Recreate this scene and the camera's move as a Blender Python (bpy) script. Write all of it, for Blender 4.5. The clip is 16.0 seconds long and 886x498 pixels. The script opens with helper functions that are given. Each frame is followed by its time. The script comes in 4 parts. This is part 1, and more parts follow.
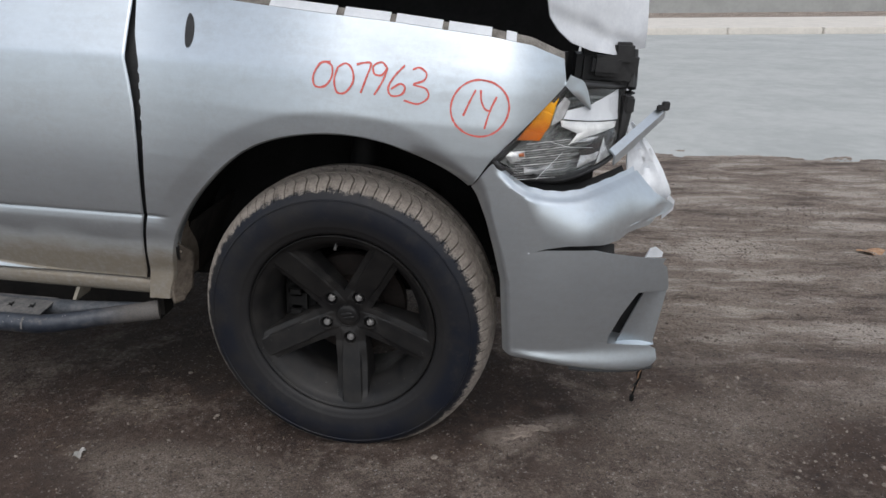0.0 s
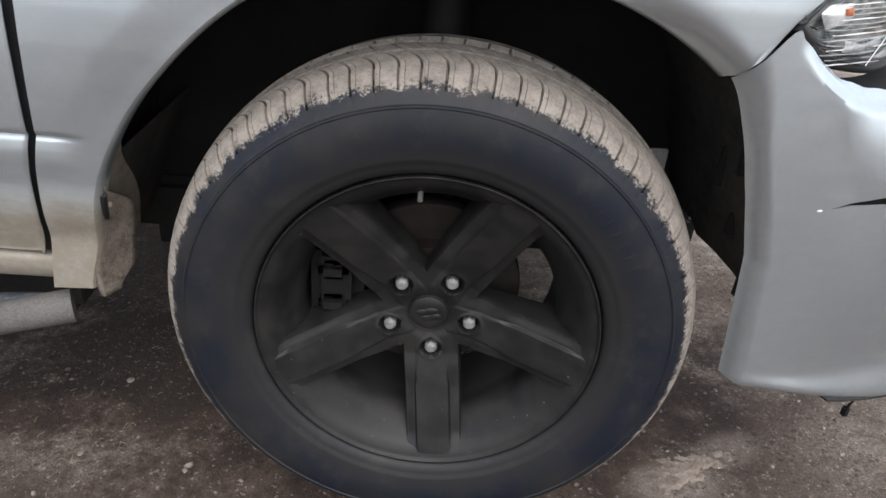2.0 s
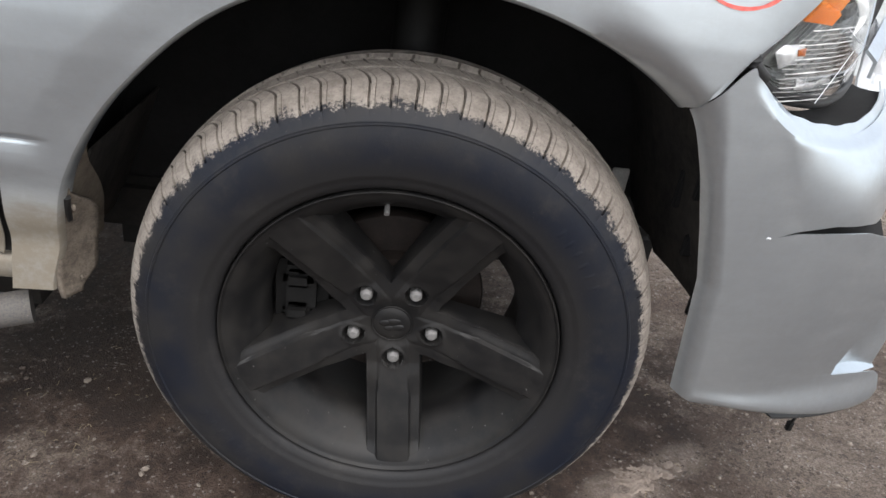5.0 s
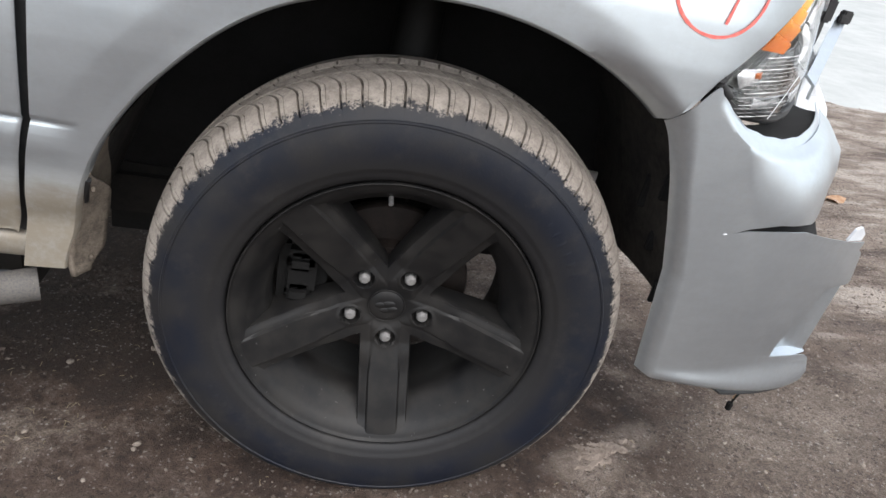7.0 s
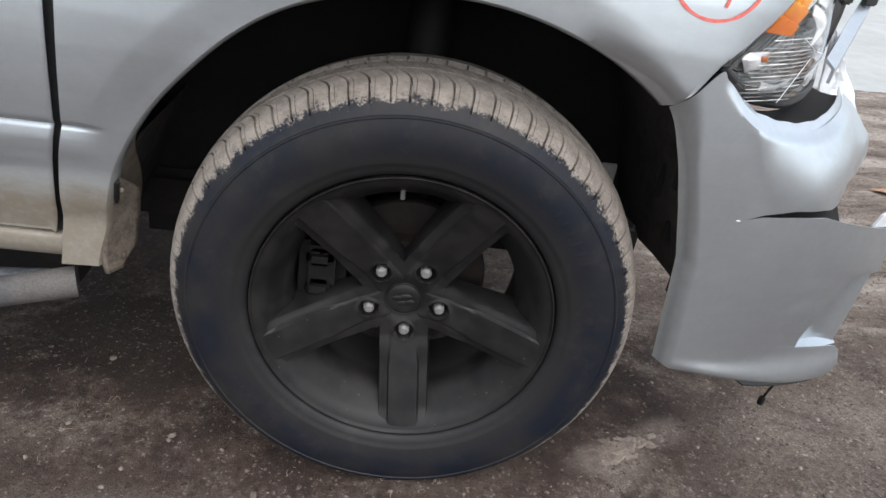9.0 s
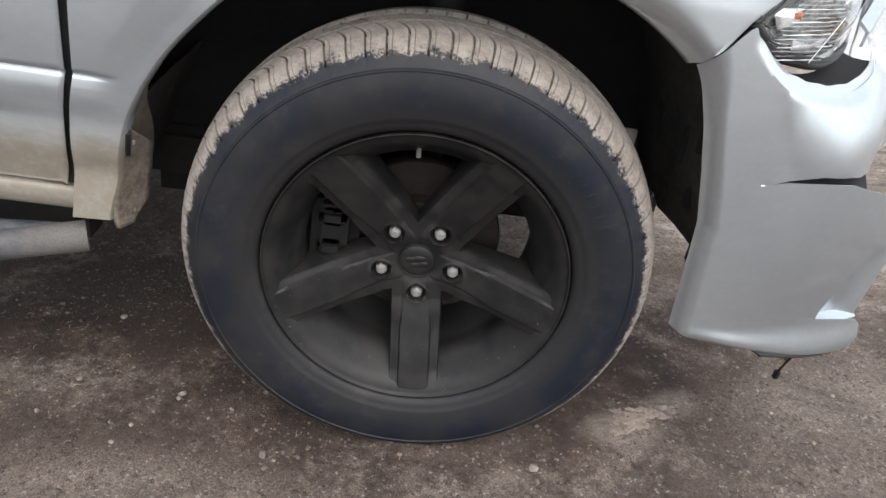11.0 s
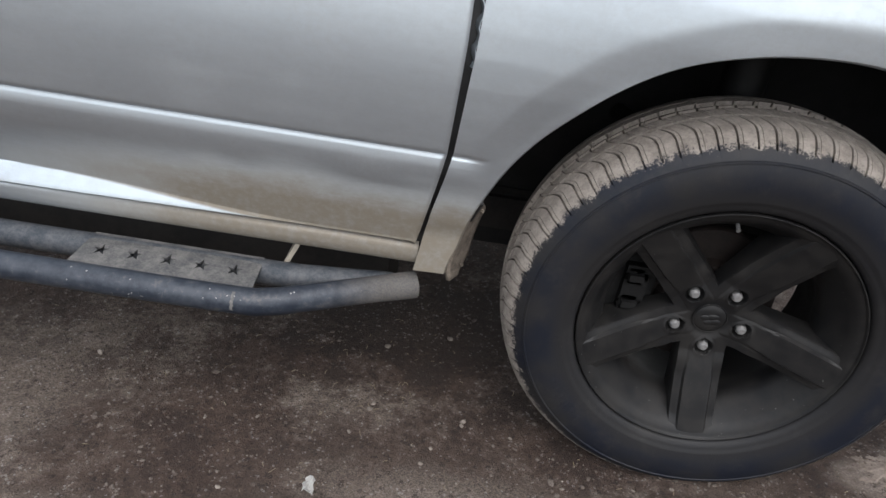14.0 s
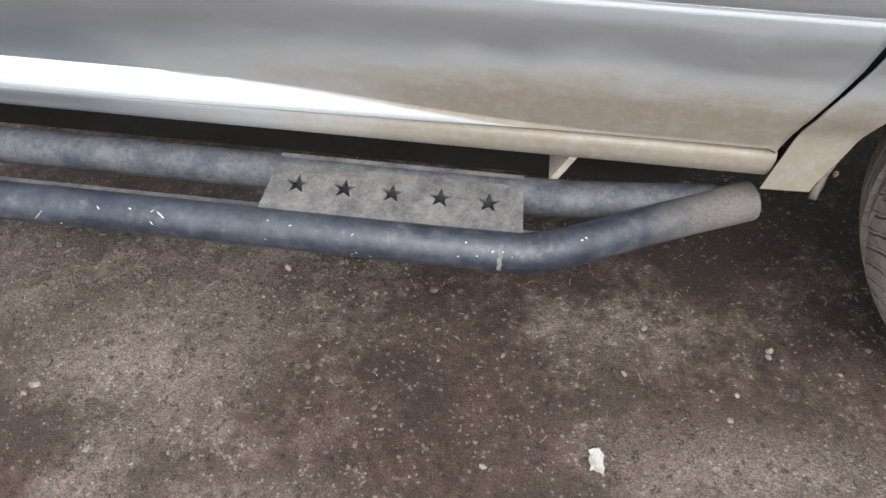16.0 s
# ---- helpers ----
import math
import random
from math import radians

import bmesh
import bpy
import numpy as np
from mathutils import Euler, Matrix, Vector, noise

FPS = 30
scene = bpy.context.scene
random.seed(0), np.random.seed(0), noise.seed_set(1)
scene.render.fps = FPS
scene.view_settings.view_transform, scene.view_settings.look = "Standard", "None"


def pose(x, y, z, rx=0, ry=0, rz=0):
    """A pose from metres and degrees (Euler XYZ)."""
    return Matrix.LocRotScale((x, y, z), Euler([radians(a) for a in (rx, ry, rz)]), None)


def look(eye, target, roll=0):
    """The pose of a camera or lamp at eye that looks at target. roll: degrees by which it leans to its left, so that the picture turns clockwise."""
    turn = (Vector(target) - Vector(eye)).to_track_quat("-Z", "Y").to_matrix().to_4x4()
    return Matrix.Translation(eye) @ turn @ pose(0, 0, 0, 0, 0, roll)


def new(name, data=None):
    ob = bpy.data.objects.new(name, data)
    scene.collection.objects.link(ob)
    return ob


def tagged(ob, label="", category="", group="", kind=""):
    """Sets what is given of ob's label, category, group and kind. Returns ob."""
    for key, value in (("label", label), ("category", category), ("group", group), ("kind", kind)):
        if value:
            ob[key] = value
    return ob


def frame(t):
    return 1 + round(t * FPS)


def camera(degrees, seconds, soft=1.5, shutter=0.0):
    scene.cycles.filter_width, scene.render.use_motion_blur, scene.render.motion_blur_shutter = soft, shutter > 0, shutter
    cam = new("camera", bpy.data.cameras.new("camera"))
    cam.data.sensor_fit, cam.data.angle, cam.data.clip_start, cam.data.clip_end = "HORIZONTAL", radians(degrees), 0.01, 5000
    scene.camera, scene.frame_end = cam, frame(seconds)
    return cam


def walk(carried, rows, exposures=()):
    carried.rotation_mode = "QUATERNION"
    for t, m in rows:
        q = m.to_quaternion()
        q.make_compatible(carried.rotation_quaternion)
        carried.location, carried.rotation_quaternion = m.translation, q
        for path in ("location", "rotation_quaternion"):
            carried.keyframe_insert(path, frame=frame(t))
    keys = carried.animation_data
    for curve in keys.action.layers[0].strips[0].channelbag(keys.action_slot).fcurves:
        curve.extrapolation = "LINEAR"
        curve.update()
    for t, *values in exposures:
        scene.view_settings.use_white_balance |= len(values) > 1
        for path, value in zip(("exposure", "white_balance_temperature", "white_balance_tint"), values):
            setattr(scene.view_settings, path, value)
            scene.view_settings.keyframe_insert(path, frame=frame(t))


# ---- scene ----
cam = camera(65.6, 16.0)
PATH = [
    (0, (0.467, -1.845, 1.18), (0.273, 0.056, 0.589), -0.3),
    (0.5, (0.298, -1.651, 1.13), (0.135, 0.224, 0.454), -0.0),
    (1, (0.077, -1.514, 1.101), (0.178, 0.372, 0.444), 4.9),
    (1.5, (0.034, -1.257, 1.037), (0.18, 0.607, 0.326), 1.7),
    (2, (-0.013, -0.995, 0.985), (0.043, 0.81, 0.124), 1.6),
    (2.5, (-0.031, -0.964, 0.975), (0.082, 0.829, 0.097), 4.1),
    (3, (-0.053, -0.996, 0.985), (0.14, 0.77, 0.064), 3.9),
    (3.5, (-0.035, -1.008, 0.991), (0.194, 0.777, 0.119), 3.6),
    (4, (-0.011, -0.992, 1.001), (0.171, 0.806, 0.146), 3.8),
    (6.3, (-0.019, -1.031, 1.015), (0.143, 0.762, 0.143), 5.3),
    (6.5, (-0.023, -1.035, 1.002), (0.163, 0.749, 0.116), 5.6),
    (7, (-0.122, -1.103, 1.031), (0.217, 0.682, 0.196), 8.5),
    (7.5, (-0.242, -1.228, 1.035), (0.207, 0.54, 0.214), 15.4),
    (8, (-0.189, -1.22, 1.022), (0.297, 0.526, 0.175), 12.5),
    (8.5, (-0.101, -1.151, 1.021), (0.127, 0.658, 0.2), 8.3),
    (9, (-0.058, -1.139, 1.026), (0.133, 0.668, 0.191), 5.6),
    (11.5, (-0.065, -1.124, 0.989), (0.096, 0.652, 0.083), 6.6),
    (12, (-0.068, -1.115, 1.006), (0.067, 0.664, 0.102), 5.3),
    (12.5, (-0.073, -1.113, 1.012), (0.038, 0.666, 0.105), 4.8),
    (13, (-0.158, -1.133, 1.031), (0.138, 0.648, 0.172), 9.1),
    (13.5, (-0.381, -1.261, 1.106), (-0.193, 0.524, 0.222), 7.5),
    (14, (-0.547, -1.235, 1.11), (-0.568, 0.55, 0.209), 5.7),
    (14.5, (-0.723, -1.093, 1.132), (-0.931, 0.595, 0.078), -1.9),
    (15, (-0.876, -1.062, 1.179), (-1.002, 0.457, -0.115), 0.3),
    (15.5, (-0.996, -0.999, 1.178), (-1.074, 0.465, -0.182), 1.5),
    (16, (-0.929, -0.729, 1.058), (-1.161, 0.625, -0.396), -3.2),
]
LEVEL = pose(0, 0, 0, -3.8, 0, 0)          # the shoulder of ground slopes away under the truck
walk(cam, [(t, LEVEL @ look(eye, target, roll)) for t, eye, target, roll in PATH],
     exposures=[(0.0, -0.62, 6400, 10), (0.5, -0.48, 6380, 10), (1.4, -0.28, 6350, 10), (2.2, 0.52, 6450, 10), (3.0, 0.76, 6500, 10), (4.0, 0.42, 6550, 10), (6.5, 0.25, 6500, 10),
                (7.0, 0.36, 6500, 10), (8.0, 0.15, 6500, 10), (9.0, 0.15, 6400, 10), (11.5, 0.5, 6550, 10), (12.5, 0.5, 6550, 10), (13.5, 0.2, 6350, 10), (14.0, 0.0, 6350, 10),
                (14.5, 0.22, 6300, 10), (15.0, 0.45, 6500, 10), (15.5, 0.42, 6500, 10), (16.0, 0.68, 6550, 10)])

# ---------------------------------------------------------------- light
world = bpy.data.worlds.new("overcast_sky")
scene.world = world
world.use_nodes = True
wn, wl = world.node_tree.nodes, world.node_tree.links
sky = wn.new("ShaderNodeTexSky")
sky.sky_type, sky.sun_disc = "NISHITA", False
sky.sun_elevation, sky.sun_rotation = radians(58), radians(166)
sky.air_density, sky.dust_density, sky.ozone_density = 1.0, 3.0, 1.0
grey = wn.new("ShaderNodeHueSaturation")
grey.inputs["Saturation"].default_value = 0.34
wl.new(sky.outputs[0], grey.inputs["Color"])
wl.new(grey.outputs[0], wn["Background"].inputs[0])
wn["Background"].inputs[1].default_value = 0.275
sun = new("sun", bpy.data.lights.new("sun", "SUN"))
sun.data.energy, sun.data.angle, sun.data.color = 0.55, radians(90), (1.0, 0.97, 0.93)
sun.matrix_world = look((1.1, -5.0, 8.5), (0, 0, 0))

# ---------------------------------------------------------------- materials


class Mat:
    """A node material with a Principled shader and a few short-hands."""

    def __init__(self, name, color=(.5, .5, .5), rough=.5, metal=0.0, **more):
        self.m = bpy.data.materials.new(name)
        self.m.use_nodes = True
        self.n, self.l = self.m.node_tree.nodes, self.m.node_tree.links
        self.b = self.n["Principled BSDF"]
        self.set("Base Color", (*color, 1)), self.set("Roughness", rough), self.set("Metallic", metal)
        for k, v in more.items():
            self.set(k.replace("_", " "), v)
        self.tc = self.n.new("ShaderNodeTexCoord")

    def set(self, key, v):
        s = self.b.inputs[key]
        if isinstance(v, bpy.types.NodeSocket):
            self.l.new(v, s)
        else:
            s.default_value = v

    def noise(self, scale, detail=6, rough=.6, stretch=(1, 1, 1), shift=(0, 0, 0)):
        mp = self.n.new("ShaderNodeMapping")
        mp.inputs["Scale"].default_value, mp.inputs["Location"].default_value = stretch, shift
        self.l.new(self.tc.outputs["Object"], mp.inputs[0])
        t = self.n.new("ShaderNodeTexNoise")
        t.inputs["Scale"].default_value, t.inputs["Detail"].default_value, t.inputs["Roughness"].default_value = scale, detail, rough
        self.l.new(mp.outputs[0], t.inputs["Vector"])
        return t.outputs["Fac"]

    def cells(self, scale, feature="F1"):
        t = self.n.new("ShaderNodeTexVoronoi")
        t.feature = feature
        t.inputs["Scale"].default_value = scale
        self.l.new(self.tc.outputs["Object"], t.inputs["Vector"])
        return t.outputs["Distance"]

    def grains(self, scale):
        """A random value for each small cell: grit, each grain of one tone."""
        t = self.n.new("ShaderNodeTexVoronoi")
        t.inputs["Scale"].default_value = scale
        self.l.new(self.tc.outputs["Object"], t.inputs["Vector"])
        c = self.n.new("ShaderNodeSeparateColor")
        self.l.new(t.outputs["Color"], c.inputs[0])
        return c.outputs[0]

    def times(self, color, value):
        t = self.n.new("ShaderNodeMix")
        t.data_type, t.blend_type = "RGBA", "MULTIPLY"
        t.inputs[0].default_value = 1.0
        self.l.new(color, t.inputs[6]), self.l.new(value, t.inputs[7])
        return t.outputs[2]

    def blob(self, x, y, rx, ry, wobble, amount=1.0, turn=0.0):
        """A stain with an uneven edge round x, y on the ground."""
        c, d = math.cos(radians(turn)), math.sin(radians(turn))
        px, py = self.math("SUBTRACT", self.axis(0), x), self.math("SUBTRACT", self.axis(1), y)
        a = self.math("ADD", self.math("MULTIPLY", px, c / rx), self.math("MULTIPLY", py, d / rx))
        b = self.math("ADD", self.math("MULTIPLY", px, -d / ry), self.math("MULTIPLY", py, c / ry))
        r = self.math("SQRT", self.math("ADD", self.math("MULTIPLY", a, a), self.math("MULTIPLY", b, b)))
        return self.ramp(self.math("ADD", r, self.math("MULTIPLY", self.math("SUBTRACT", wobble, .5), 2.6)), 1.25, .55, 0.0, amount)

    def axis(self, k):
        s = self.n.new("ShaderNodeSeparateXYZ")
        self.l.new(self.tc.outputs["Object"], s.inputs[0])
        return s.outputs[k]

    def math(self, op, a, b=0.0, c=0.0):
        t = self.n.new("ShaderNodeMath")
        t.operation = op
        for s, v in zip(t.inputs, (a, b, c)):
            if isinstance(v, bpy.types.NodeSocket):
                self.l.new(v, s)
            else:
                s.default_value = v
        return t.outputs[0]

    def ramp(self, fac, lo, hi, a=0.0, b=1.0):
        t = self.n.new("ShaderNodeMapRange")
        t.interpolation_type = "SMOOTHSTEP"
        for k, v in zip(("From Min", "From Max", "To Min", "To Max"), (lo, hi, a, b)):
            t.inputs[k].default_value = v
        self.l.new(fac, t.inputs["Value"])
        return t.outputs["Result"]

    def mix(self, fac, a, b):
        t = self.n.new("ShaderNodeMix")
        t.data_type = "RGBA"
        for s, v in ((t.inputs[0], fac), (t.inputs[6], a), (t.inputs[7], b)):
            if isinstance(v, bpy.types.NodeSocket):
                self.l.new(v, s)
            else:
                s.default_value = v if isinstance(v, float) else (*v, 1)
        return t.outputs[2]

    def bump(self, height, strength=.3, dist=.002):
        t = self.n.new("ShaderNodeBump")
        t.inputs["Strength"].default_value, t.inputs["Distance"].default_value = strength, dist
        self.l.new(height, t.inputs["Height"])
        self.l.new(t.outputs[0], self.b.inputs["Normal"])


def paint_material():
    """Silver metallic car paint with road film: tan splash low down behind the wheel, faint dust elsewhere."""
    a = Mat("silver_paint", (.40, .42, .44), .3, .75, Coat_Weight=.3, Coat_Roughness=.12)
    u, w = a.axis(0), a.axis(2)
    big, fine = a.noise(5, 5), a.noise(60, 6, .7)
    wisp = a.noise(26, 5, .65, stretch=(.5, 1, 1.6), shift=(2, 0, 1))
    edge = a.ramp(u, -.80, -1.45, .447, .494)
    wob = a.math("ADD", a.math("MULTIPLY", a.math("SUBTRACT", big, .5), .07), a.math("MULTIPLY", a.math("SUBTRACT", wisp, .5), .05))
    low = a.ramp(a.math("ADD", w, wob), .640, .515)
    clean = a.math("MAXIMUM", a.ramp(a.math("SUBTRACT", w, edge), -.004, .003), a.ramp(w, .454, .450))
    near = a.ramp(a.math("ADD", u, a.math("MULTIPLY", a.math("SUBTRACT", big, .5), .5)), -1.75, -.95)
    front = a.ramp(u, -.3, -.42)
    mud = a.math("MULTIPLY", a.math("MULTIPLY", low, near), a.math("MULTIPLY", front, clean))
    mud = a.math("MULTIPLY", a.math("MULTIPLY", mud, .86), a.ramp(fine, .2, .6, .86, 1.0))
    scuff = a.noise(34, 6, .7, stretch=(.35, 1, 1.3), shift=(5, 0, 3))
    film = a.math("MULTIPLY", a.ramp(big, .3, .75, .04, .20), a.ramp(a.math("ADD", a.math("MULTIPLY", fine, .5), a.math("MULTIPLY", scuff, .5)), .38, .62, .15, 1.0))
    dirt = a.math("MAXIMUM", mud, film)
    flake = a.mix(a.ramp(wisp, .3, .7), (.640, .703, .750), (.670, .733, .780))
    a.set("Base Color", a.mix(dirt, flake, (.180, .134, .074)))
    a.set("Metallic", a.ramp(dirt, 0, .8, .90, .10))
    a.set("Roughness", a.ramp(dirt, 0, .7, .33, .62))
    a.set("Coat Weight", a.ramp(dirt, 0, .6, .3, 0.0))
    return a.m


def rubber_material():
    """Tyre rubber: blue-black dressed sidewall with a dry band, dust-grey tread and shoulder with a ragged edge."""
    a = Mat("tyre_rubber", (.03, .03, .035), .5, 0, Specular_IOR_Level=.32)
    x, z = a.axis(0), a.axis(2)
    r = a.math("SQRT", a.math("ADD", a.math("MULTIPLY", x, x), a.math("MULTIPLY", z, z)))
    big, mid, fine = a.noise(6, 4), a.noise(38, 6, .75), a.noise(220, 5, .7)
    edge = a.math("ADD", r, a.math("ADD", a.math("MULTIPLY", a.math("SUBTRACT", mid, .5), .042), a.math("MULTIPLY", a.math("SUBTRACT", fine, .5), .030)))
    dust = a.ramp(edge, .3955, .4035)
    dust = a.math("MULTIPLY", dust, a.ramp(fine, .25, .55, .65, 1.0))
    inner = a.ramp(a.math("ADD", r, a.math("MULTIPLY", a.math("SUBTRACT", big, .5), .03)), .335, .30)
    side = a.mix(a.ramp(big, .35, .7), (.0060, .0085, .0160), (.019, .0185, .019))
    side = a.mix(a.math("MULTIPLY", inner, .8), side, (.017, .0162, .016))
    haze = a.noise(17, 6, .7, shift=(1, 4, 2))
    side = a.mix(a.ramp(haze, .50, .72, 0.0, .5), side, (.034, .032, .031))
    speckle = a.math("MULTIPLY", a.ramp(fine, .665, .74), .4)
    side = a.mix(speckle, side, (.14, .13, .12))
    tan = a.mix(a.ramp(mid, .3, .7), (.185, .160, .138), (.315, .280, .245))
    a.set("Base Color", a.mix(dust, side, tan))
    a.set("Roughness", a.ramp(dust, 0, 1, .55, .95))
    a.bump(a.math("ADD", a.math("MULTIPLY", mid, .5), fine), .25, .0015)
    return a.m


def dirt_ground_material():
    """Packed dirt: red-brown trodden areas, pale dry areas of loose sand, grit of every size, a spill of dried mortar."""
    a = Mat("packed_dirt", (.1, .09, .08), .95)
    big, mid, small, fine = a.noise(1.5, 5, .6), a.noise(7, 7, .68), a.noise(42, 6, .72, shift=(3, 1, 0)), a.noise(230, 4, .7)
    sand, grit, stones = a.grains(430), a.grains(210), a.grains(95)
    wob = a.math("ADD", a.math("MULTIPLY", mid, .6), a.math("MULTIPLY", small, .4))
    tone = a.math("ADD", a.math("MULTIPLY", big, .62), a.math("MULTIPLY", wob, .38))
    pale = a.ramp(tone, .45, .60, .06, .80)
    for x, y, rx, ry, k, turn in ((-.44, -.27, .42, .17, 1.0, -8), (-.76, .09, .12, .08, .55, 20), (-1.62, -.06, .28, .22, .95, 30), (-2.0, .10, .2, .15, .8, 0), (-1.30, -.42, .3, .16, .7, 0),
                                  (.85, -.10, .30, .16, .55, 10), (1.10, .16, .42, .20, 1.0, 12), (1.5, .40, .4, .2, .9, 15), (.72, .40, .14, .22, .45, 50)):
        pale = a.math("MAXIMUM", pale, a.blob(x, y, rx, ry, wob, k, turn))
    for x, y, rx, ry, k, turn in ((-1.05, -.02, .15, .28, .75, -18), (-.92, .25, .34, .10, .9, 0), (-.55, .23, .22, .15, .95, 0), (-.80, -.40, .14, .2, .6, 10), (-1.85, -.30, .22, .14, .8, 0),
                                  (-.22, .02, .34, .10, .95, -8), (.18, -.06, .36, .09, .7, 6), (.42, .30, .32, .20, .85, 40), (1.65, .65, .5, .18, .8, 20)):
        pale = a.math("MULTIPLY", pale, a.math("SUBTRACT", 1.0, a.blob(x, y, rx, ry, wob, k, turn)))
    brown = a.mix(a.ramp(wob, .38, .62), (.047, .0275, .0195), (.104, .069, .0515))
    dry = a.mix(a.ramp(wob, .38, .64), (.130, .098, .077), (.276, .229, .191))
    base = a.mix(pale, brown, dry)
    # the shoulder near the road: flat pale streaks and dark hollows
    streak = a.noise(2.6, 8, .72, stretch=(.55, 1.9, 1), shift=(7, 2, 0))
    far = a.ramp(a.math("ADD", a.axis(1), a.math("MULTIPLY", a.axis(0), .5)), .8, 1.9)
    base = a.mix(a.math("MULTIPLY", far, .75), base, (.315, .258, .213))
    base = a.mix(a.math("MULTIPLY", far, a.ramp(streak, .49, .60, 0.0, .85)), base, (.50, .440, .385))
    base = a.mix(a.math("MULTIPLY", far, a.ramp(streak, .48, .39, 0.0, .9)), base, (.105, .077, .064))
    # damp earth by the wheel, and the shade under truck and step painted in
    damp_shade = a.math("MAXIMUM", a.blob(.12, .36, .72, .34, mid, .78, 8), a.blob(-.55, .46, .60, .26, mid, .85))
    base = a.mix(damp_shade, base, (.040, .0243, .0168))
    # dried mortar spilt beside the tyre
    spill = a.math("MAXIMUM", a.blob(.482, .012, .100, .064, wob, .92, 18), a.blob(.628, .112, .085, .048, wob, .75, 22))
    base = a.mix(spill, base, a.mix(a.ramp(small, .35, .65), (.215, .170, .138), (.335, .275, .232)))
    # grains
    rough_sand = a.math("ADD", a.math("MULTIPLY", sand, .42), a.math("ADD", a.math("MULTIPLY", grit, .23), a.math("MULTIPLY", fine, .5)))
    loose = a.math("MULTIPLY", a.ramp(a.math("MAXIMUM", pale, far), 0.0, .8, .45, 1.0), a.math("SUBTRACT", 1.0, a.math("MULTIPLY", damp_shade, .35)))
    base = a.times(base, a.math("ADD", 1.0, a.math("MULTIPLY", loose, a.ramp(rough_sand, .32, .82, -.34, .50))))
    chip = a.math("MULTIPLY", a.math("MULTIPLY", a.ramp(grit, .93, .95), a.ramp(small, .47, .55)), a.math("MULTIPLY", loose, .75))
    base = a.mix(chip, base, (.43, .40, .37))
    crumb = a.math("MULTIPLY", a.ramp(stones, .10, .07), a.ramp(fine, .46, .54))
    base = a.mix(a.math("MULTIPLY", crumb, .75), base, (.030, .020, .016))
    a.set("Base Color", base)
    a.set("Roughness", a.ramp(mid, .3, .6, .8, .98))
    h = a.math("ADD", a.math("MULTIPLY", small, 1.0), a.math("ADD", a.math("MULTIPLY", fine, .6), a.math("MULTIPLY", sand, .22)))
    a.bump(h, .9, .020)
    return a.m


def speckled(name, lo, hi, rough=.7, scale=30, metal=0.0, bump=.2, dist=.002, **more):
    a = Mat(name, lo, rough, metal, **more)
    n, m = a.noise(scale, 7, .7), a.noise(scale * 7, 5, .7)
    a.set("Base Color", a.mix(a.ramp(a.math("ADD", a.math("MULTIPLY", n, .65), a.math("MULTIPLY", m, .35)), .35, .65), lo, hi))
    a.bump(m, bump, dist)
    return a.m


def amber_material():
    a = Mat("amber_lens", (.85, .3, .02), .4, Specular_IOR_Level=.2)
    f = a.ramp(a.math("ADD", a.axis(2), a.math("MULTIPLY", a.noise(60, 3), .05)), 1.0, 1.10)
    a.set("Base Color", a.mix(f, (.42, .10, .002), (.80, .40, .008)))
    a.bump(a.noise(90, 3), .3, .002)
    return a.m


def step_material():
    """Blue-black coating, scuffed, with tan dust thick on the end and thin in patches."""
    a = Mat("worn_black_powder_coat", (.03, .035, .045), .5, .1)
    n, m, f = a.noise(9, 6, .65), a.noise(45, 6, .7), a.noise(260, 4, .7)
    base = a.mix(a.ramp(a.math("ADD", a.math("MULTIPLY", n, .5), a.math("MULTIPLY", m, .5)), .4, .62), (.017, .023, .035), (.050, .058, .072))
    end = a.ramp(a.math("ADD", a.axis(0), a.math("MULTIPLY", a.math("SUBTRACT", n, .5), .3)), -.80, -.64)
    dust = a.math("MAXIMUM", a.math("MULTIPLY", end, .55), a.ramp(m, .56, .74, 0.0, .45))
    base = a.mix(a.math("MULTIPLY", dust, a.ramp(f, .3, .6, .5, 1.0)), base, (.21, .185, .155))
    base = a.mix(a.ramp(f, .70, .74, 0.0, .7), base, (.42, .41, .40))
    a.set("Base Color", base)
    a.set("Roughness", a.ramp(dust, 0, .6, .42, .85))
    a.bump(f, .2, .0008)
    return a.m


def rim_material():
    """Matt black paint on an alloy rim: brake dust in soft patches, small bright stone chips."""
    a = Mat("matt_black_alloy", (.012, .012, .012), .46, .1, Specular_IOR_Level=.34)
    n, m, f = a.noise(18, 6, .7), a.noise(120, 4, .7), a.noise(75, 3, .5, shift=(3, 3, 1))
    base = a.mix(a.ramp(n, .35, .68), (.0100, .0100, .0106), (.0205, .0192, .0180))
    chip = a.math("MULTIPLY", a.ramp(m, .675, .70), a.ramp(f, .54, .58))
    a.set("Base Color", a.mix(a.math("MULTIPLY", chip, .7), base, (.24, .235, .23)))
    a.set("Roughness", a.ramp(n, .3, .7, .40, .58))
    a.bump(m, .08, .0006)
    return a.m


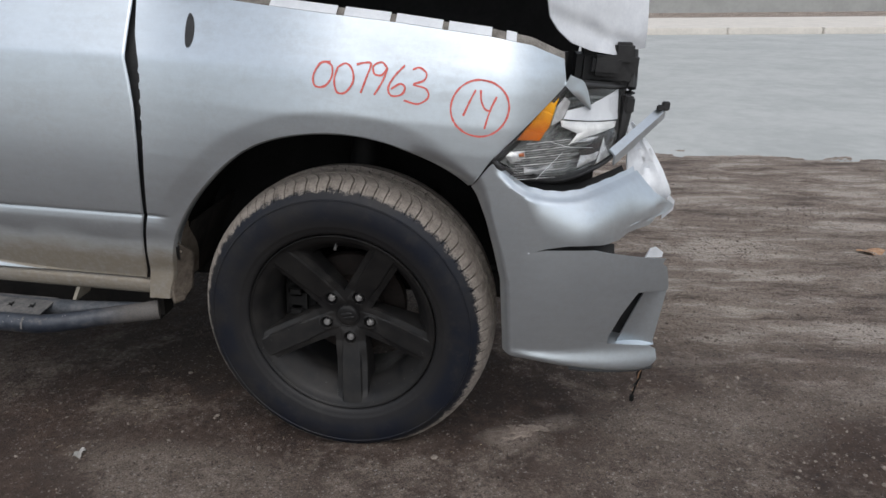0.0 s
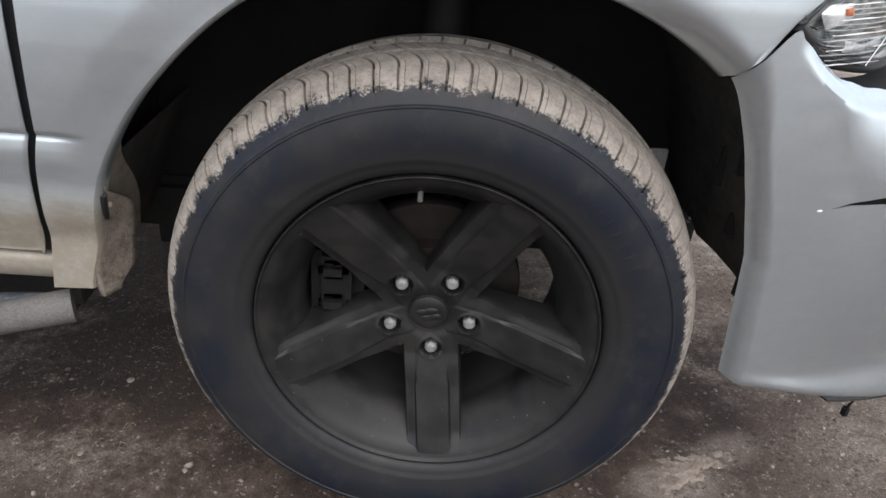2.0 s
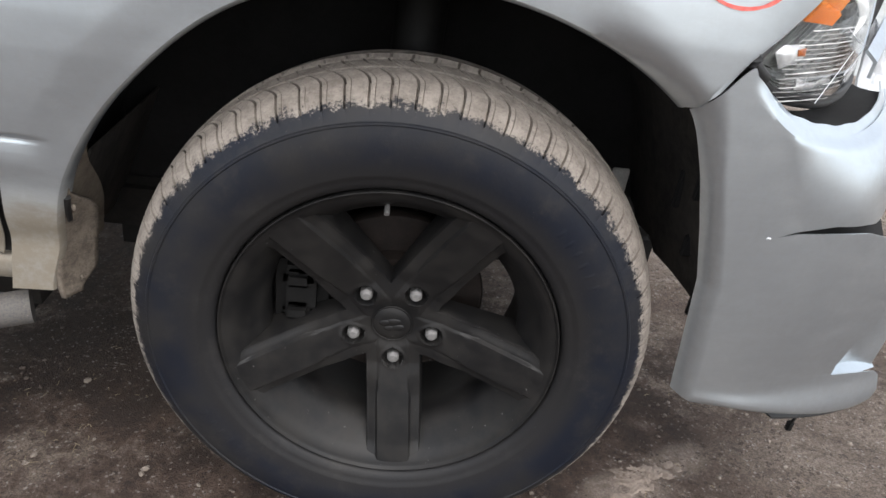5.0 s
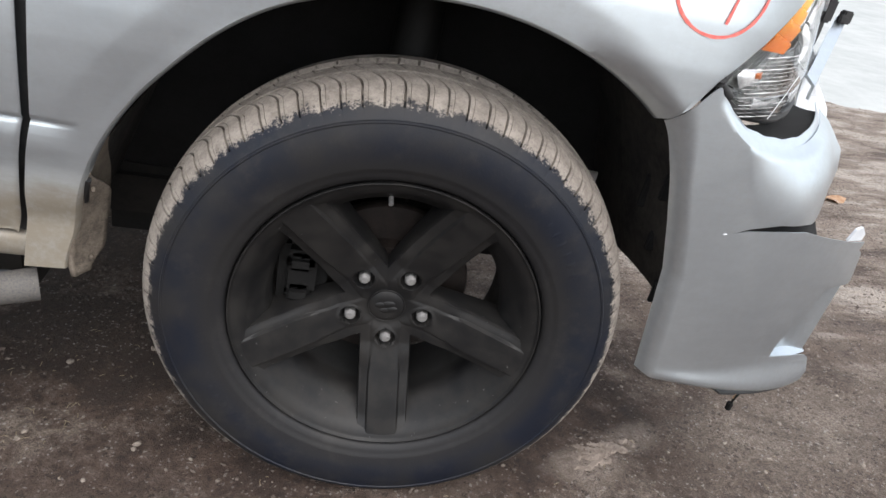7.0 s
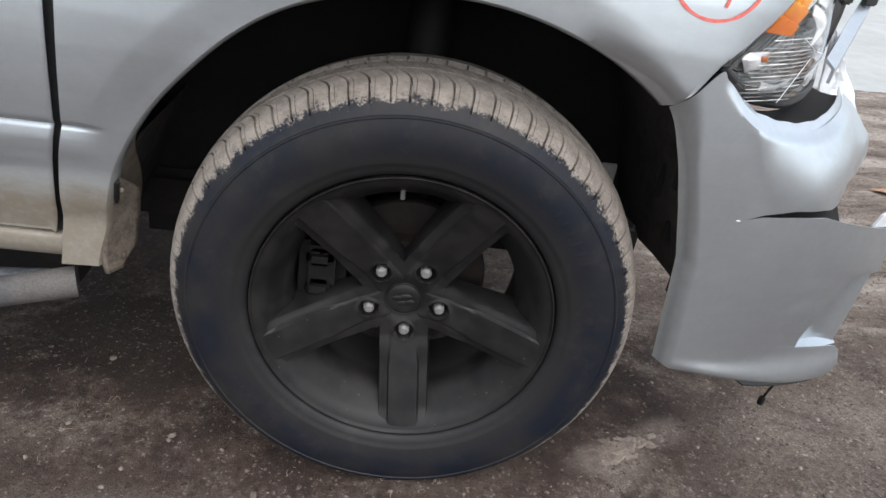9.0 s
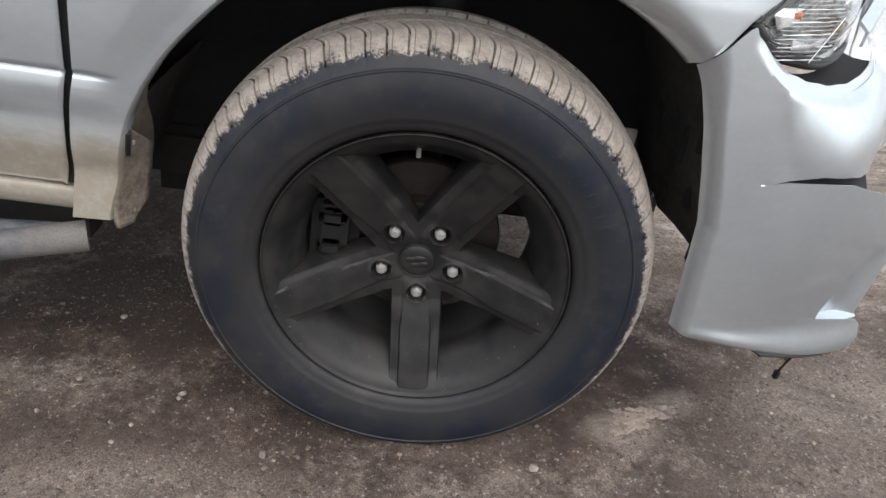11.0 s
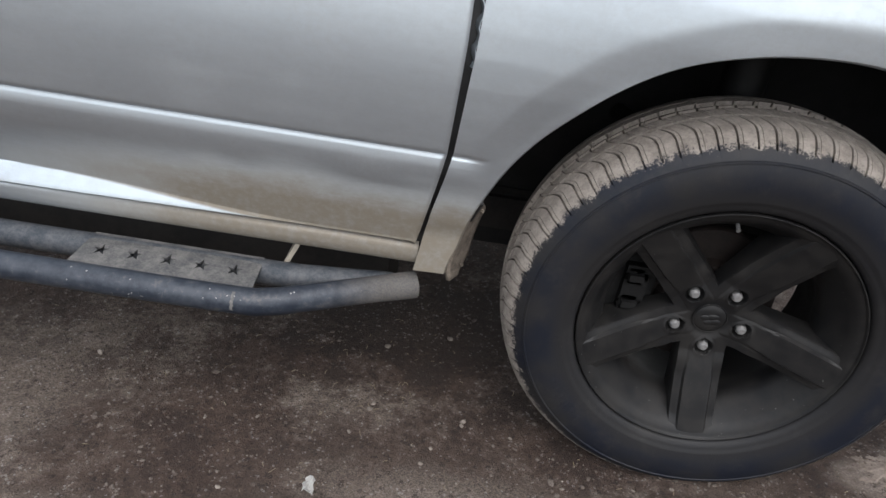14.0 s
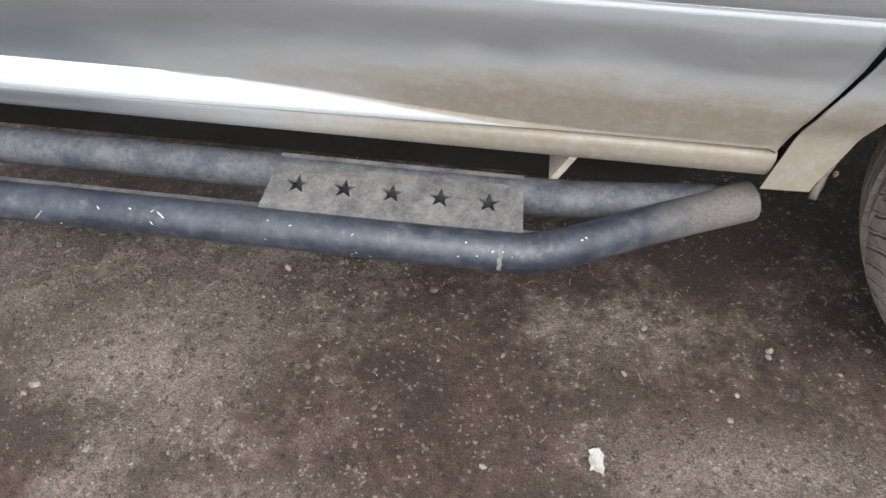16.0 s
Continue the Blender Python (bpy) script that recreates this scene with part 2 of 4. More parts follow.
PAINT = paint_material()
RUBBER = rubber_material()
DIRT = dirt_ground_material()
RIM = rim_material()
DARK_PLASTIC = speckled("black_plastic", (.012, .012, .013), (.03, .03, .03), .5, 12)
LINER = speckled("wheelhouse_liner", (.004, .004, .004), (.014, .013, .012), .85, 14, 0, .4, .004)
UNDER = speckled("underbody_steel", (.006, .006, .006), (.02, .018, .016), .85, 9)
DUSTY = speckled("dusty_plastic", (.085, .070, .055), (.215, .178, .142), .92, 34, 0, .8, .003)
STEP_PAINT = step_material()
STEP_WORN = speckled("scuffed_dusty_tube", (.024, .032, .043), (.105, .108, .114), .65, 20, 0, .3, .001)
STEP_DUST = speckled("dusty_step_plate", (.058, .060, .063), (.165, .158, .150), .8, 28, 0, .4, .0015)
BRACKET = speckled("muddy_bracket", (.28, .25, .20), (.42, .38, .31), .9, 20)
ROAD = speckled("worn_asphalt", (.36, .375, .368), (.46, .475, .464), .9, .8)
KERB = speckled("pale_concrete", (.58, .55, .50), (.70, .66, .60), .9, 2.5)
GRASS = speckled("dry_grass", (.28, .26, .10), (.42, .38, .20), .95, 3)
NUT = speckled("worn_steel", (.19, .187, .183), (.30, .293, .285), .6, 90, .5, .1, .0003)
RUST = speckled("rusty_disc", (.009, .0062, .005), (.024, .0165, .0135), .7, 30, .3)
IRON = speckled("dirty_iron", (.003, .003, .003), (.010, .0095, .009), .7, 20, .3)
CHROME = speckled("grey_reflector", (.36, .37, .375), (.72, .73, .73), .22, 34, .55, .05, .001)
SMOKED = speckled("smoked_reflector", (.10, .108, .106), (.34, .355, .35), .25, 16, .4, .05, .001)
WING = speckled("bright_reflector", (.70, .71, .70), (.90, .91, .90), .25, 20, .2, .03, .001)
AMBER = amber_material()
AMBER_DARK = speckled("brown_orange_bulb", (.22, .06, .02), (.36, .11, .03), .3, 60)
FLANGE_GREY = speckled("dirty_inner_flange", (.11, .10, .088), (.30, .28, .25), .85, 22, .1, .3)
FLANGE_DUST = speckled("brown_dusty_flange", (.085, .068, .052), (.175, .145, .112), .92, 18, 0, .4, .003)
LINER_DUST = speckled("dusty_liner", (.010, .009, .008), (.050, .043, .036), .9, 9, 0, .4, .004)
GLASS = Mat("clear_lens", (1, 1, 1), .03, 0, Transmission_Weight=1.0, IOR=1.2).m
RED = speckled("red_paint_marker", (.64, .10, .085), (.80, .21, .175), .6, 120)
PALE = speckled("pale_silver", (.64, .665, .70), (.75, .775, .80), .4, 14, 0, .03)
STONE = speckled("pale_pebble", (.11, .088, .072), (.33, .283, .240), .9, 60)
CLOD = speckled("dirt_clod", (.06, .042, .034), (.175, .145, .122), .95, 30)
PATCH = speckled("dry_mortar", (.190, .150, .122), (.330, .272, .228), .95, 16, 0, .7, .006)
STRAW = speckled("dry_straw", (.26, .20, .12), (.44, .37, .25), .9, 50)
LEAF = speckled("dry_leaf", (.28, .14, .07), (.5, .34, .22), .8, 40)
WHITE = speckled("torn_paper", (.34, .33, .31), (.50, .49, .46), .8, 40)
WALLGREY = speckled("grey_render", (.32, .33, .32), (.38, .39, .38), .9, 1.2)
# near black in place of deep shade in gaps, recesses and the engine bay
SHADE_BLACK = speckled("shade_black", (.004, .004, .004), (.012, .012, .012), .9, 10)

# ---------------------------------------------------------------- helpers


def obj(name, bm, mat, smooth=True, solid=0.0, bevel=0.0, split=True):
    me = bpy.data.meshes.new(name)
    bm.to_mesh(me)
    bm.free()
    me.materials.append(mat)
    for p in me.polygons:
        p.use_smooth = smooth
    if smooth:
        me.set_sharp_from_angle(angle=radians(38))
    ob = new(name, me)
    if solid:
        md = ob.modifiers.new("thickness", "SOLIDIFY")
        md.thickness, md.offset = solid, -1
        if smooth and split:
            ob.modifiers.new("hard_edges", "EDGE_SPLIT").split_angle = radians(42)
    if bevel:
        md = ob.modifiers.new("edges", "BEVEL")
        md.width, md.segments, md.limit_method, md.angle_limit = bevel, 2, "ANGLE", radians(40)
    return ob


def part(name, bm, mat, parent, label="", **k):
    ob = obj(name, bm, mat, **k)
    ob.parent = parent
    return tagged(ob, label)


def table(tab, x):
    if x <= tab[0][0]:
        return tab[0][1]
    for (x0, y0), (x1, y1) in zip(tab, tab[1:]):
        if x <= x1:
            return y0 + (y1 - y0) * (x - x0) / (x1 - x0)
    return tab[-1][1]


def smooth(a, b, x):
    k = min(1, max(0, (x - a) / (b - a)))
    return k * k * (3 - 2 * k)


def grid(bm, pt, nu, nv, wrap=False):
    """A sheet of quads through pt(i, j); wrap closes it along i."""
    vs = [[bm.verts.new(pt(i, j)) for j in range(nv + 1)] for i in range(nu if wrap else nu + 1)]
    n = len(vs)
    for i in range(nu):
        for j in range(nv):
            bm.faces.new((vs[i][j], vs[(i + 1) % n][j], vs[(i + 1) % n][j + 1], vs[i][j + 1]))
    return vs


def sheet(pt, nu, nv, wrap=False):
    bm = bmesh.new()
    grid(bm, pt, nu, nv, wrap)
    return bm


def tube(bm, path, radius, sides=14, cap=True):
    """A round bar along points; radius is a number or a function of 0..1."""
    path = [Vector(p) for p in path]
    rings, n = [], len(path)
    for i, p in enumerate(path):
        d = (path[min(i + 1, n - 1)] - path[max(i - 1, 0)]).normalized()
        a = d.cross(Vector((0, 0, 1)) if abs(d.z) < .9 else Vector((0, 1, 0))).normalized()
        b = d.cross(a)
        r = radius(i / (n - 1)) if callable(radius) else radius
        rings.append([bm.verts.new(p + r * (a * math.cos(t) + b * math.sin(t))) for t in [k * math.tau / sides for k in range(sides)]])
    for q, s in zip(rings, rings[1:]):
        for k in range(sides):
            bm.faces.new((q[k], q[(k + 1) % sides], s[(k + 1) % sides], s[k]))
    if cap:
        bm.faces.new(rings[0][::-1]), bm.faces.new(rings[-1])
    return bm


def box(bm, lo, hi, bev=0.0):
    g = bmesh.ops.create_cube(bm, size=1)["verts"]
    for v in g:
        v.co = Vector(((v.co.x + .5) * (hi[0] - lo[0]) + lo[0], (v.co.y + .5) * (hi[1] - lo[1]) + lo[1], (v.co.z + .5) * (hi[2] - lo[2]) + lo[2]))
    if bev:
        es = list({e for v in g for e in v.link_edges})
        bmesh.ops.bevel(bm, geom=es, offset=bev, segments=2, affect="EDGES")
    return bm


def spline(pts, n=8):
    """Points along a smooth line through pts."""
    pts = [Vector(p) for p in pts]
    q = [2 * pts[0] - pts[1], *pts, 2 * pts[-1] - pts[-2]]
    out = []
    for i in range(1, len(q) - 2):
        for k in range(n):
            t = k / n
            out.append(.5 * ((2 * q[i]) + (q[i + 1] - q[i - 1]) * t + (2 * q[i - 1] - 5 * q[i] + 4 * q[i + 1] - q[i + 2]) * t * t
                             + (3 * q[i] - q[i - 1] - 3 * q[i + 1] + q[i + 2]) * t ** 3))
    return out + [pts[-1]]


def flat(outline, holes=(), depth=.004):
    """A plate in the xy plane with holes, as a bmesh."""
    cu = bpy.data.curves.new("plate", "CURVE")
    cu.dimensions, cu.fill_mode, cu.extrude = "2D", "BOTH", depth / 2
    for loop in (outline, *holes):
        s = cu.splines.new("POLY")
        s.points.add(len(loop) - 1)
        for p, c in zip(s.points, loop):
            p.co = (c[0], c[1], 0, 1)
        s.use_cyclic_u = True
    ob = bpy.data.objects.new("plate", cu)
    me = bpy.data.meshes.new_from_object(ob)
    bm = bmesh.new()
    bm.from_mesh(me)
    bpy.data.objects.remove(ob), bpy.data.meshes.remove(me), bpy.data.curves.remove(cu)
    return bm


# ---------------------------------------------------------------- ground, road, kerb


def ground_z(x, y):
    """The shoulder falls away from the road user towards the truck's far side, then runs level."""
    yy = .85 - math.log(1 + math.exp((.85 - max(-2.5, y)) * 6)) / 6
    return -.0664 * yy


def ground_rough(x, y):
    p = Vector((x, y, 0))
    return .010 * noise.fractal(p * 1.3, 1.0, 2.0, 4) + .0035 * noise.fractal(p * 9, .8, 2.0, 4) + smooth(.6, 1.4, x + .4 * y) * (.009 * noise.fractal(Vector((x * 3, y * 6, 2)), .7, 2.0, 5))


def build_ground():
    # one sheet: fine rings near the truck, coarse to the horizon
    xs = sorted({round(v, 3) for v in np.concatenate([np.linspace(-2.6, 3.4, 241), np.linspace(3.5, 12, 40), np.linspace(-9, -2.7, 25), [-2500, -900, -300, -100, -40, -18, 18, 30, 60, 140, 400, 1000, 2500]])})
    ys = sorted({round(v, 3) for v in np.concatenate([np.linspace(-2.2, 4.6, 241), np.linspace(4.8, 40, 40), np.linspace(-9, -2.3, 25), [-2500, -900, -300, -100, -40, -18, 60, 140, 400, 1000, 2500]])})

    def pt(i, j):
        x, y = float(xs[i]), float(ys[j])
        near = smooth(14, 5, math.hypot(x, y))
        return (x, y, ground_z(x, y) + ground_rough(x, y) * near)
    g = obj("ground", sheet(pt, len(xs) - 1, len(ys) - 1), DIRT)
    tagged(g, "brown packed dirt road shoulder with grit and pebbles", "ground", kind="structure")

    # the road: a sheet of asphalt with a ragged edge on the dirt
    def edge(x):
        return 4.05 - .16 * (x - 2.4) * (1 if x > 2.4 else .15) + .10 * noise.noise(Vector((x * 1.1, 3, 0))) + .09 * noise.fractal(Vector((x * 4, 7, 0)), .8, 2.0, 4)
    rx = np.concatenate([np.linspace(-120, -6, 20), np.linspace(-5, 14, 150), np.linspace(16, 150, 20)])

    def rp(i, j):
        x = float(rx[i])
        e = max(edge(min(max(x, -5), 8)), 2.6)
        y = e + (18.6 - e) * (j / 20) ** 1.6
        return (x, y, -.062 + .012 * min(1, j) + .006 * (j > 1))
    road = obj("road", sheet(rp, len(rx) - 1, 20), ROAD)
    tagged(road, "worn light grey asphalt street with a crumbling edge", "road", kind="structure")
    # kerb stones, pavement behind them
    stone = bmesh.new()
    box(stone, (-1.24, 0, -.12), (1.24, .28, .17), .03)
    first = obj("kerb_stone", stone, KERB)
    kerb = new("kerb")
    tagged(kerb, "pale concrete kerb along the far side of the street", "kerb", kind="structure")
    for k in range(-8, 26):
        o = first if k == -8 else new("kerb_stone", first.data)
        o.parent = kerb
        o.location = (k * 2.5, 18.6 + .02 * random.random(), -.05 + .01 * random.random())
    pv = obj("pavement", box(bmesh.new(), (-60, 18.86, -.2), (160, 25.5, .1)), KERB)
    tagged(pv, "pale concrete pavement beyond the street", "pavement", kind="structure")
    gr = obj("verge", sheet(lambda i, j: (20 + i * 1.4, 25.5 + j * .5, .1 + .12 * noise.noise(Vector((i * .7, j * .9, 2))) * (0 < j < 7)), 60, 7), GRASS)
    tagged(gr, "strip of dry yellowish grass beyond the pavement", "grass", kind="structure")
    far = obj("backdrop", sheet(lambda i, j: (-80 + i * 60, 34, -.3 + j * 3.2), 5, 1), WALLGREY, solid=.3)
    tagged(far, "plain grey wall far beyond the street", "wall", kind="structure")


build_ground()

# ---------------------------------------------------------------- the truck's side, in its own axes:
# u forward, y inward, w up; the nose hangs 3.3 degrees low

DOOR = [(.66, .0030), (.664, .0043), (.6680, .0048), (.6695, .0044), (.6725, .0017), (.676, .0003), (.70, -.0010), (.75, -.0024), (.80, -.0026), (.85, -.0012), (.90, .0022), (.95, .0068),
        (1.0, .0122), (1.05, .0183), (1.098, .0250), (1.106, .0266), (1.114, .0300), (1.2, .068), (1.32, .126)]
SILL = [(0, .0030), (.03, .0021), (.07, .0011), (.12, .0006), (.17, .0006), (.25, .0026), (.45, .0120), (.65, .0240), (.85, .0370), (1, .0470)]
FENDER = [(.3, -.100), (.85, -.100), (.93, -.0985), (1.0, -.0935), (1.08, -.0825), (1.115, -.0755), (1.135, -.0695), (1.2, -.0460), (1.25, -.0265), (1.32, .005)]


def side(u, w):
    """How far in the outer skin lies at u, w: door profile, full fender, wheel arch roll, and the wrap round the front corner."""
    y = table(DOOR, w)
    if w < .66:                         # tucked under, with a turned-out lip that narrows to the front
        e = .457 + .037 * smooth(-.80, -1.45, u)
        tuck = table(SILL, 1)
        if w >= e:
            y = table(SILL, (.66 - w) / (.66 - e))
        else:
            y = tuck - .40 * (e - w) + 1.5 * max(0, .455 - w)
        if u > -.6225 and w < .52:
            k = smooth(.52, .45, w)
            y += (.040 - y) * k
    if u > -.56 and .62 < w < .70:      # the crease runs out before the arch
        y += (.0015 - .03125 * (w - .62) - y) * smooth(-.555, -.50, u)
    if u > -.6:
        k = max(smooth(-.60, .02, u) * smooth(.48, .82, w), smooth(.1, .34, u))
        y += (table(FENDER, w) - .016 * smooth(.0, .35, u) - y) * k
        r = math.hypot(u, w - .4)
        y += .005 * min(1, max(0, (.610 - r) / .052)) * smooth(.58, .78, w) * smooth(.36, .20, u)
        y += .032 * min(1, max(0, (.592 - r) / .032)) ** 2 * smooth(.16, .33, u) * smooth(.74, .83, w)
    if w < .68 and u > .42:
        y += .62 * (u - .42) ** 2
    elif w >= .68 and u > .37:
        u0 = .42 - .05 * smooth(.72, .92, w)
        if u > u0:
            y += table([(.68, 1.3), (.72, 1.4), (.85, 2.3), (1.0, 2.75)], w) * (u - u0) ** 2
    return y


def dent(u, w, amp=.0012):
    return amp * noise.fractal(Vector((u * 3, w * 3, 4)), 1.0, 2.0, 2)


truck = new("pickup_truck")
S33, C33 = math.sin(radians(3.3)), math.cos(radians(3.3))
truck.matrix_world = pose(-.4 * S33, 0, .4 - .4 * C33, 0, 3.3, 0)
tagged(truck, "silver pickup truck with a crushed front corner, parked on dirt", "pickup truck")

GAP_FRONT = [(.375, -.624), (.44, -.619), (.668, -.576), (.76, -.572), (.87, -.565), (.97, -.562), (1.05, -.562), (1.095, -.564), (1.15, -.576), (1.20, -.584), (1.32, -.586)]
GAP_REAR = [(.440, -.624), (.668, -.587), (.76, -.584), (.87, -.581), (.97, -.583), (1.03, -.590), (1.095, -.601), (1.16, -.599), (1.25, -.594), (1.32, -.592)]
REAR_GAP = [(.44, -1.688), (.56, -1.690), (.60, -1.684), (.66, -1.668), (.8, -1.66), (1.32, -1.65)]


def build_fender():
    outer = [(0, -.620, .388, 181), (.10, -.600, .54, 166), (.18, -.576, .668, 152), (.29, -.565, .870, 138), (.37, -.562, 1.05, 129), (.395, -.565, 1.10, 126), (.415, -.578, 1.155, 124), (.45, -.587, 1.275, 120),
             (.60, -.266, 1.252, 105), (.75, .117, 1.228, 82), (.83, .365, 1.207, 72), (.87, .461, 1.192, 66), (.91, .545, 1.160, 61.5), (.935, .556, 1.10, 59),
             (.985, .386, .924, 54.5), (1, .345, .857, 53.3)]
    tabs = [[(s, v[k]) for s, *v in outer] for k in range(3)]
    fine = [(0, 0.0), (26, .158), (74, .198), (150, .45), (260, 1.0)]
    nu, nv = 260, 46

    def pt(i, j):
        s = table(fine, i)
        a = radians(table(tabs[2], s))
        ra = .558 + .002 * smooth(.4, 1, s) - .015 * smooth(112, 138, table(tabs[2], s)) * smooth(182, 172, table(tabs[2], s))
        iu, iw = ra * math.cos(a), .4 + ra * math.sin(a)
        ou, ow = table(tabs[0], s), table(tabs[1], s)
        if j < 3:                       # rolled lip of the arch
            k = ((-.003, .040), (-.005, .012), (-.002, .003))[j]
            return (iu + k[0] * math.cos(a), side(iu, iw) + k[1], iw + k[0] * math.sin(a))
        k = (j - 3) / (nv - 3)
        u, w = iu + (ou - iu) * k, iw + (ow - iw) * k
        return (u, side(u, w) + dent(u, w), w)
    fender = part("front_fender", sheet(pt, nu, nv), PAINT, truck, "silver fender with red marker numerals and mud film", solid=-.0015)
    # edge flange along the top, in the engine bay, with spot-welded tabs
    top = [(-.45, 1.265), (-.266, 1.252), (.117, 1.228), (.365, 1.207), (.461, 1.192), (.55, 1.155)]

    def shelf(i, j):
        u = -.45 + 1.0 * i / 60
        w = table(top, u)
        k = j / 4
        return (u, side(u, w) + .004 + .05 * k, w - .012 * (j > 0) + .028 * k)
    part("fender_flange", sheet(shelf, 60, 4), FLANGE_GREY, fender, "pale inner flange with clip marks", solid=.002)
    for u0, u1 in ((-.20, -.02), (.0, .115), (.13, .245), (.26, .365), (.40, .425)):
        tab = sheet(lambda i, j: (u0 + (u1 - u0) * i / 8, side(u0 + (u1 - u0) * i / 8, table(top, u0 + (u1 - u0) * i / 8)) + .010 + .009 * j, table(top, u0 + (u1 - u0) * i / 8) + .001 + .0065 * j), 8, 3)
        part("flange_tab", tab, PALE, fender, "pale tab on the inner flange", solid=.002)
    # torn inner edge of the door gap
    b = sheet(lambda i, j: (-.563 + .004 * math.sin(i * 1.7) + .008 * (1 - i / 24) * (j == 1) - .008 * j, side(-.56, 1.10 - .26 * i / 24) + .002 + .016 * j, 1.100 - .27 * i / 24), 24, 1)
    part("bent_edge", b, PAINT, fender, solid=.002)
    # side marker recess behind the wheel of the fender's top
    b = bmesh.new()
    ring = [(-.424 + .017 * math.cos(t) * (1 if math.cos(t) > 0 else .55), 1.176 + .042 * math.sin(t)) for t in [k * math.tau / 28 for k in range(28)]]
    for d in (-.0005, -.003):
        vs = [b.verts.new((u, side(u, w) + d, w)) for u, w in ring]
    b.faces.new(vs)
    for k in range(28):
        b.verts.ensure_lookup_table()
        b.faces.new((b.verts[k], b.verts[(k + 1) % 28], b.verts[28 + (k + 1) % 28], b.verts[28 + k]))
    part("antenna_plug", b, DARK_PLASTIC, fender, "dark oval aerial opening", smooth=False)
    return fender


fender = build_fender()


def mark(strokes, width=.0055):
    """A numeral drawn with a marker on the fender's skin: strokes as lists of (u, w)."""
    bm = bmesh.new()
    for s in strokes:
        p = spline([(u, 0, w) for u, w in s], 7)
        l, r = [], []
        for i, v in enumerate(p):
            d = (p[min(i + 1, len(p) - 1)] - p[max(i - 1, 0)]).normalized()
            n = Vector((-d.z, 0, d.x)) * width * (.42 + .16 * noise.noise(v * 90))
            for q, lst in ((v + n, l), (v - n, r)):
                lst.append(bm.verts.new((q.x, side(q.x, q.z) + dent(q.x, q.z) - .0032, q.z)))
        for i in range(len(p) - 1):
            bm.faces.new((l[i], l[i + 1], r[i + 1], r[i]))
    return bm


def build_marks():
    def m(x, y):                        # the writing runs level with the bed line
        return (-.067 + .00142 * (x - 84), 1.097 + .00008 * (x - 84) - .00133 * (y - 70))
    glyphs = {
        "numeral": [
            [[(116, 47), (98, 50), (86, 72), (90, 90), (107, 90), (119, 74), (119, 55), (108, 47)]],
            [[(130, 55), (124, 78), (129, 100), (144, 101), (157, 82), (155, 61), (144, 50), (131, 55)]],
            [[(162, 52), (175, 49), (187, 51), (180, 75), (171, 102)]],
            [[(216, 58), (206, 48), (192, 54), (194, 68), (207, 70), (216, 58), (209, 80), (195, 105)]],
            [[(246, 53), (229, 72), (219, 92), (225, 106), (242, 104), (248, 92), (240, 85), (224, 94)]],
            [[(260, 60), (272, 57), (284, 67), (280, 79), (263, 86), (284, 93), (289, 108), (272, 120), (247, 114)]],
        ]}
    for g in glyphs["numeral"]:
        part("numeral", mark([[m(*p) for p in s] for s in g]), RED, fender, "red hand-drawn marker numeral")
    ring = [(.350 + .070 * math.cos(t) * (1 + .02 * math.sin(2 * t)), 1.045 + .066 * math.sin(t)) for t in [radians(70 + k * 22.5) for k in range(18)]]
    part("circle_mark", mark([ring]), RED, fender, "red hand-drawn circle")

    def c(x, y):
        return (.2755 + .000592 * (x - 45), 1.045 - .000555 * (y - 455))
    part("numeral", mark([[c(150, 378), c(128, 430), c(105, 490)]]), RED, fender, "red hand-drawn marker numeral")
    part("numeral", mark([[c(170, 378), c(176, 425), c(195, 458), c(218, 462)], [c(236, 402), c(212, 465), c(195, 540)]]), RED, fender, "red hand-drawn marker numeral")


build_marks()


def build_door(name, rear, front, label):
    rows = sorted({round(v, 4) for v in [.452 + .003 * k for k in range(24)] + [.53 + .006 * k for k in range(14)] + [.64 + .0025 * k for k in range(18)] + [.6672, .6680, .6688, .6695, .6710, .6725, .6740] + [.70 + .02 * k for k in range(19)] + [1.09 + .006 * k for k in range(10)] + [1.18, 1.22, 1.27, 1.32]})
    nw = len(rows) - 1

    def pt(i, j):
        w = rows[j]
        a, b = table(rear, w) if rear else -2.45, table(front, w)
        u = a + (b - a) * i / 110
        return (u, side(u, w) + dent(u, w, .0008), w)
    return part(name, sheet(pt, 110, nw), PAINT, truck, label, solid=-.003, split=False)


front_door = build_door("front_door", [(w, u + .005) for w, u in REAR_GAP], GAP_REAR, "silver door with tan mud splash along its lower edge")
rear_door = build_door("rear_door", None, [(w, u - .002) for w, u in REAR_GAP], "silver rear door")


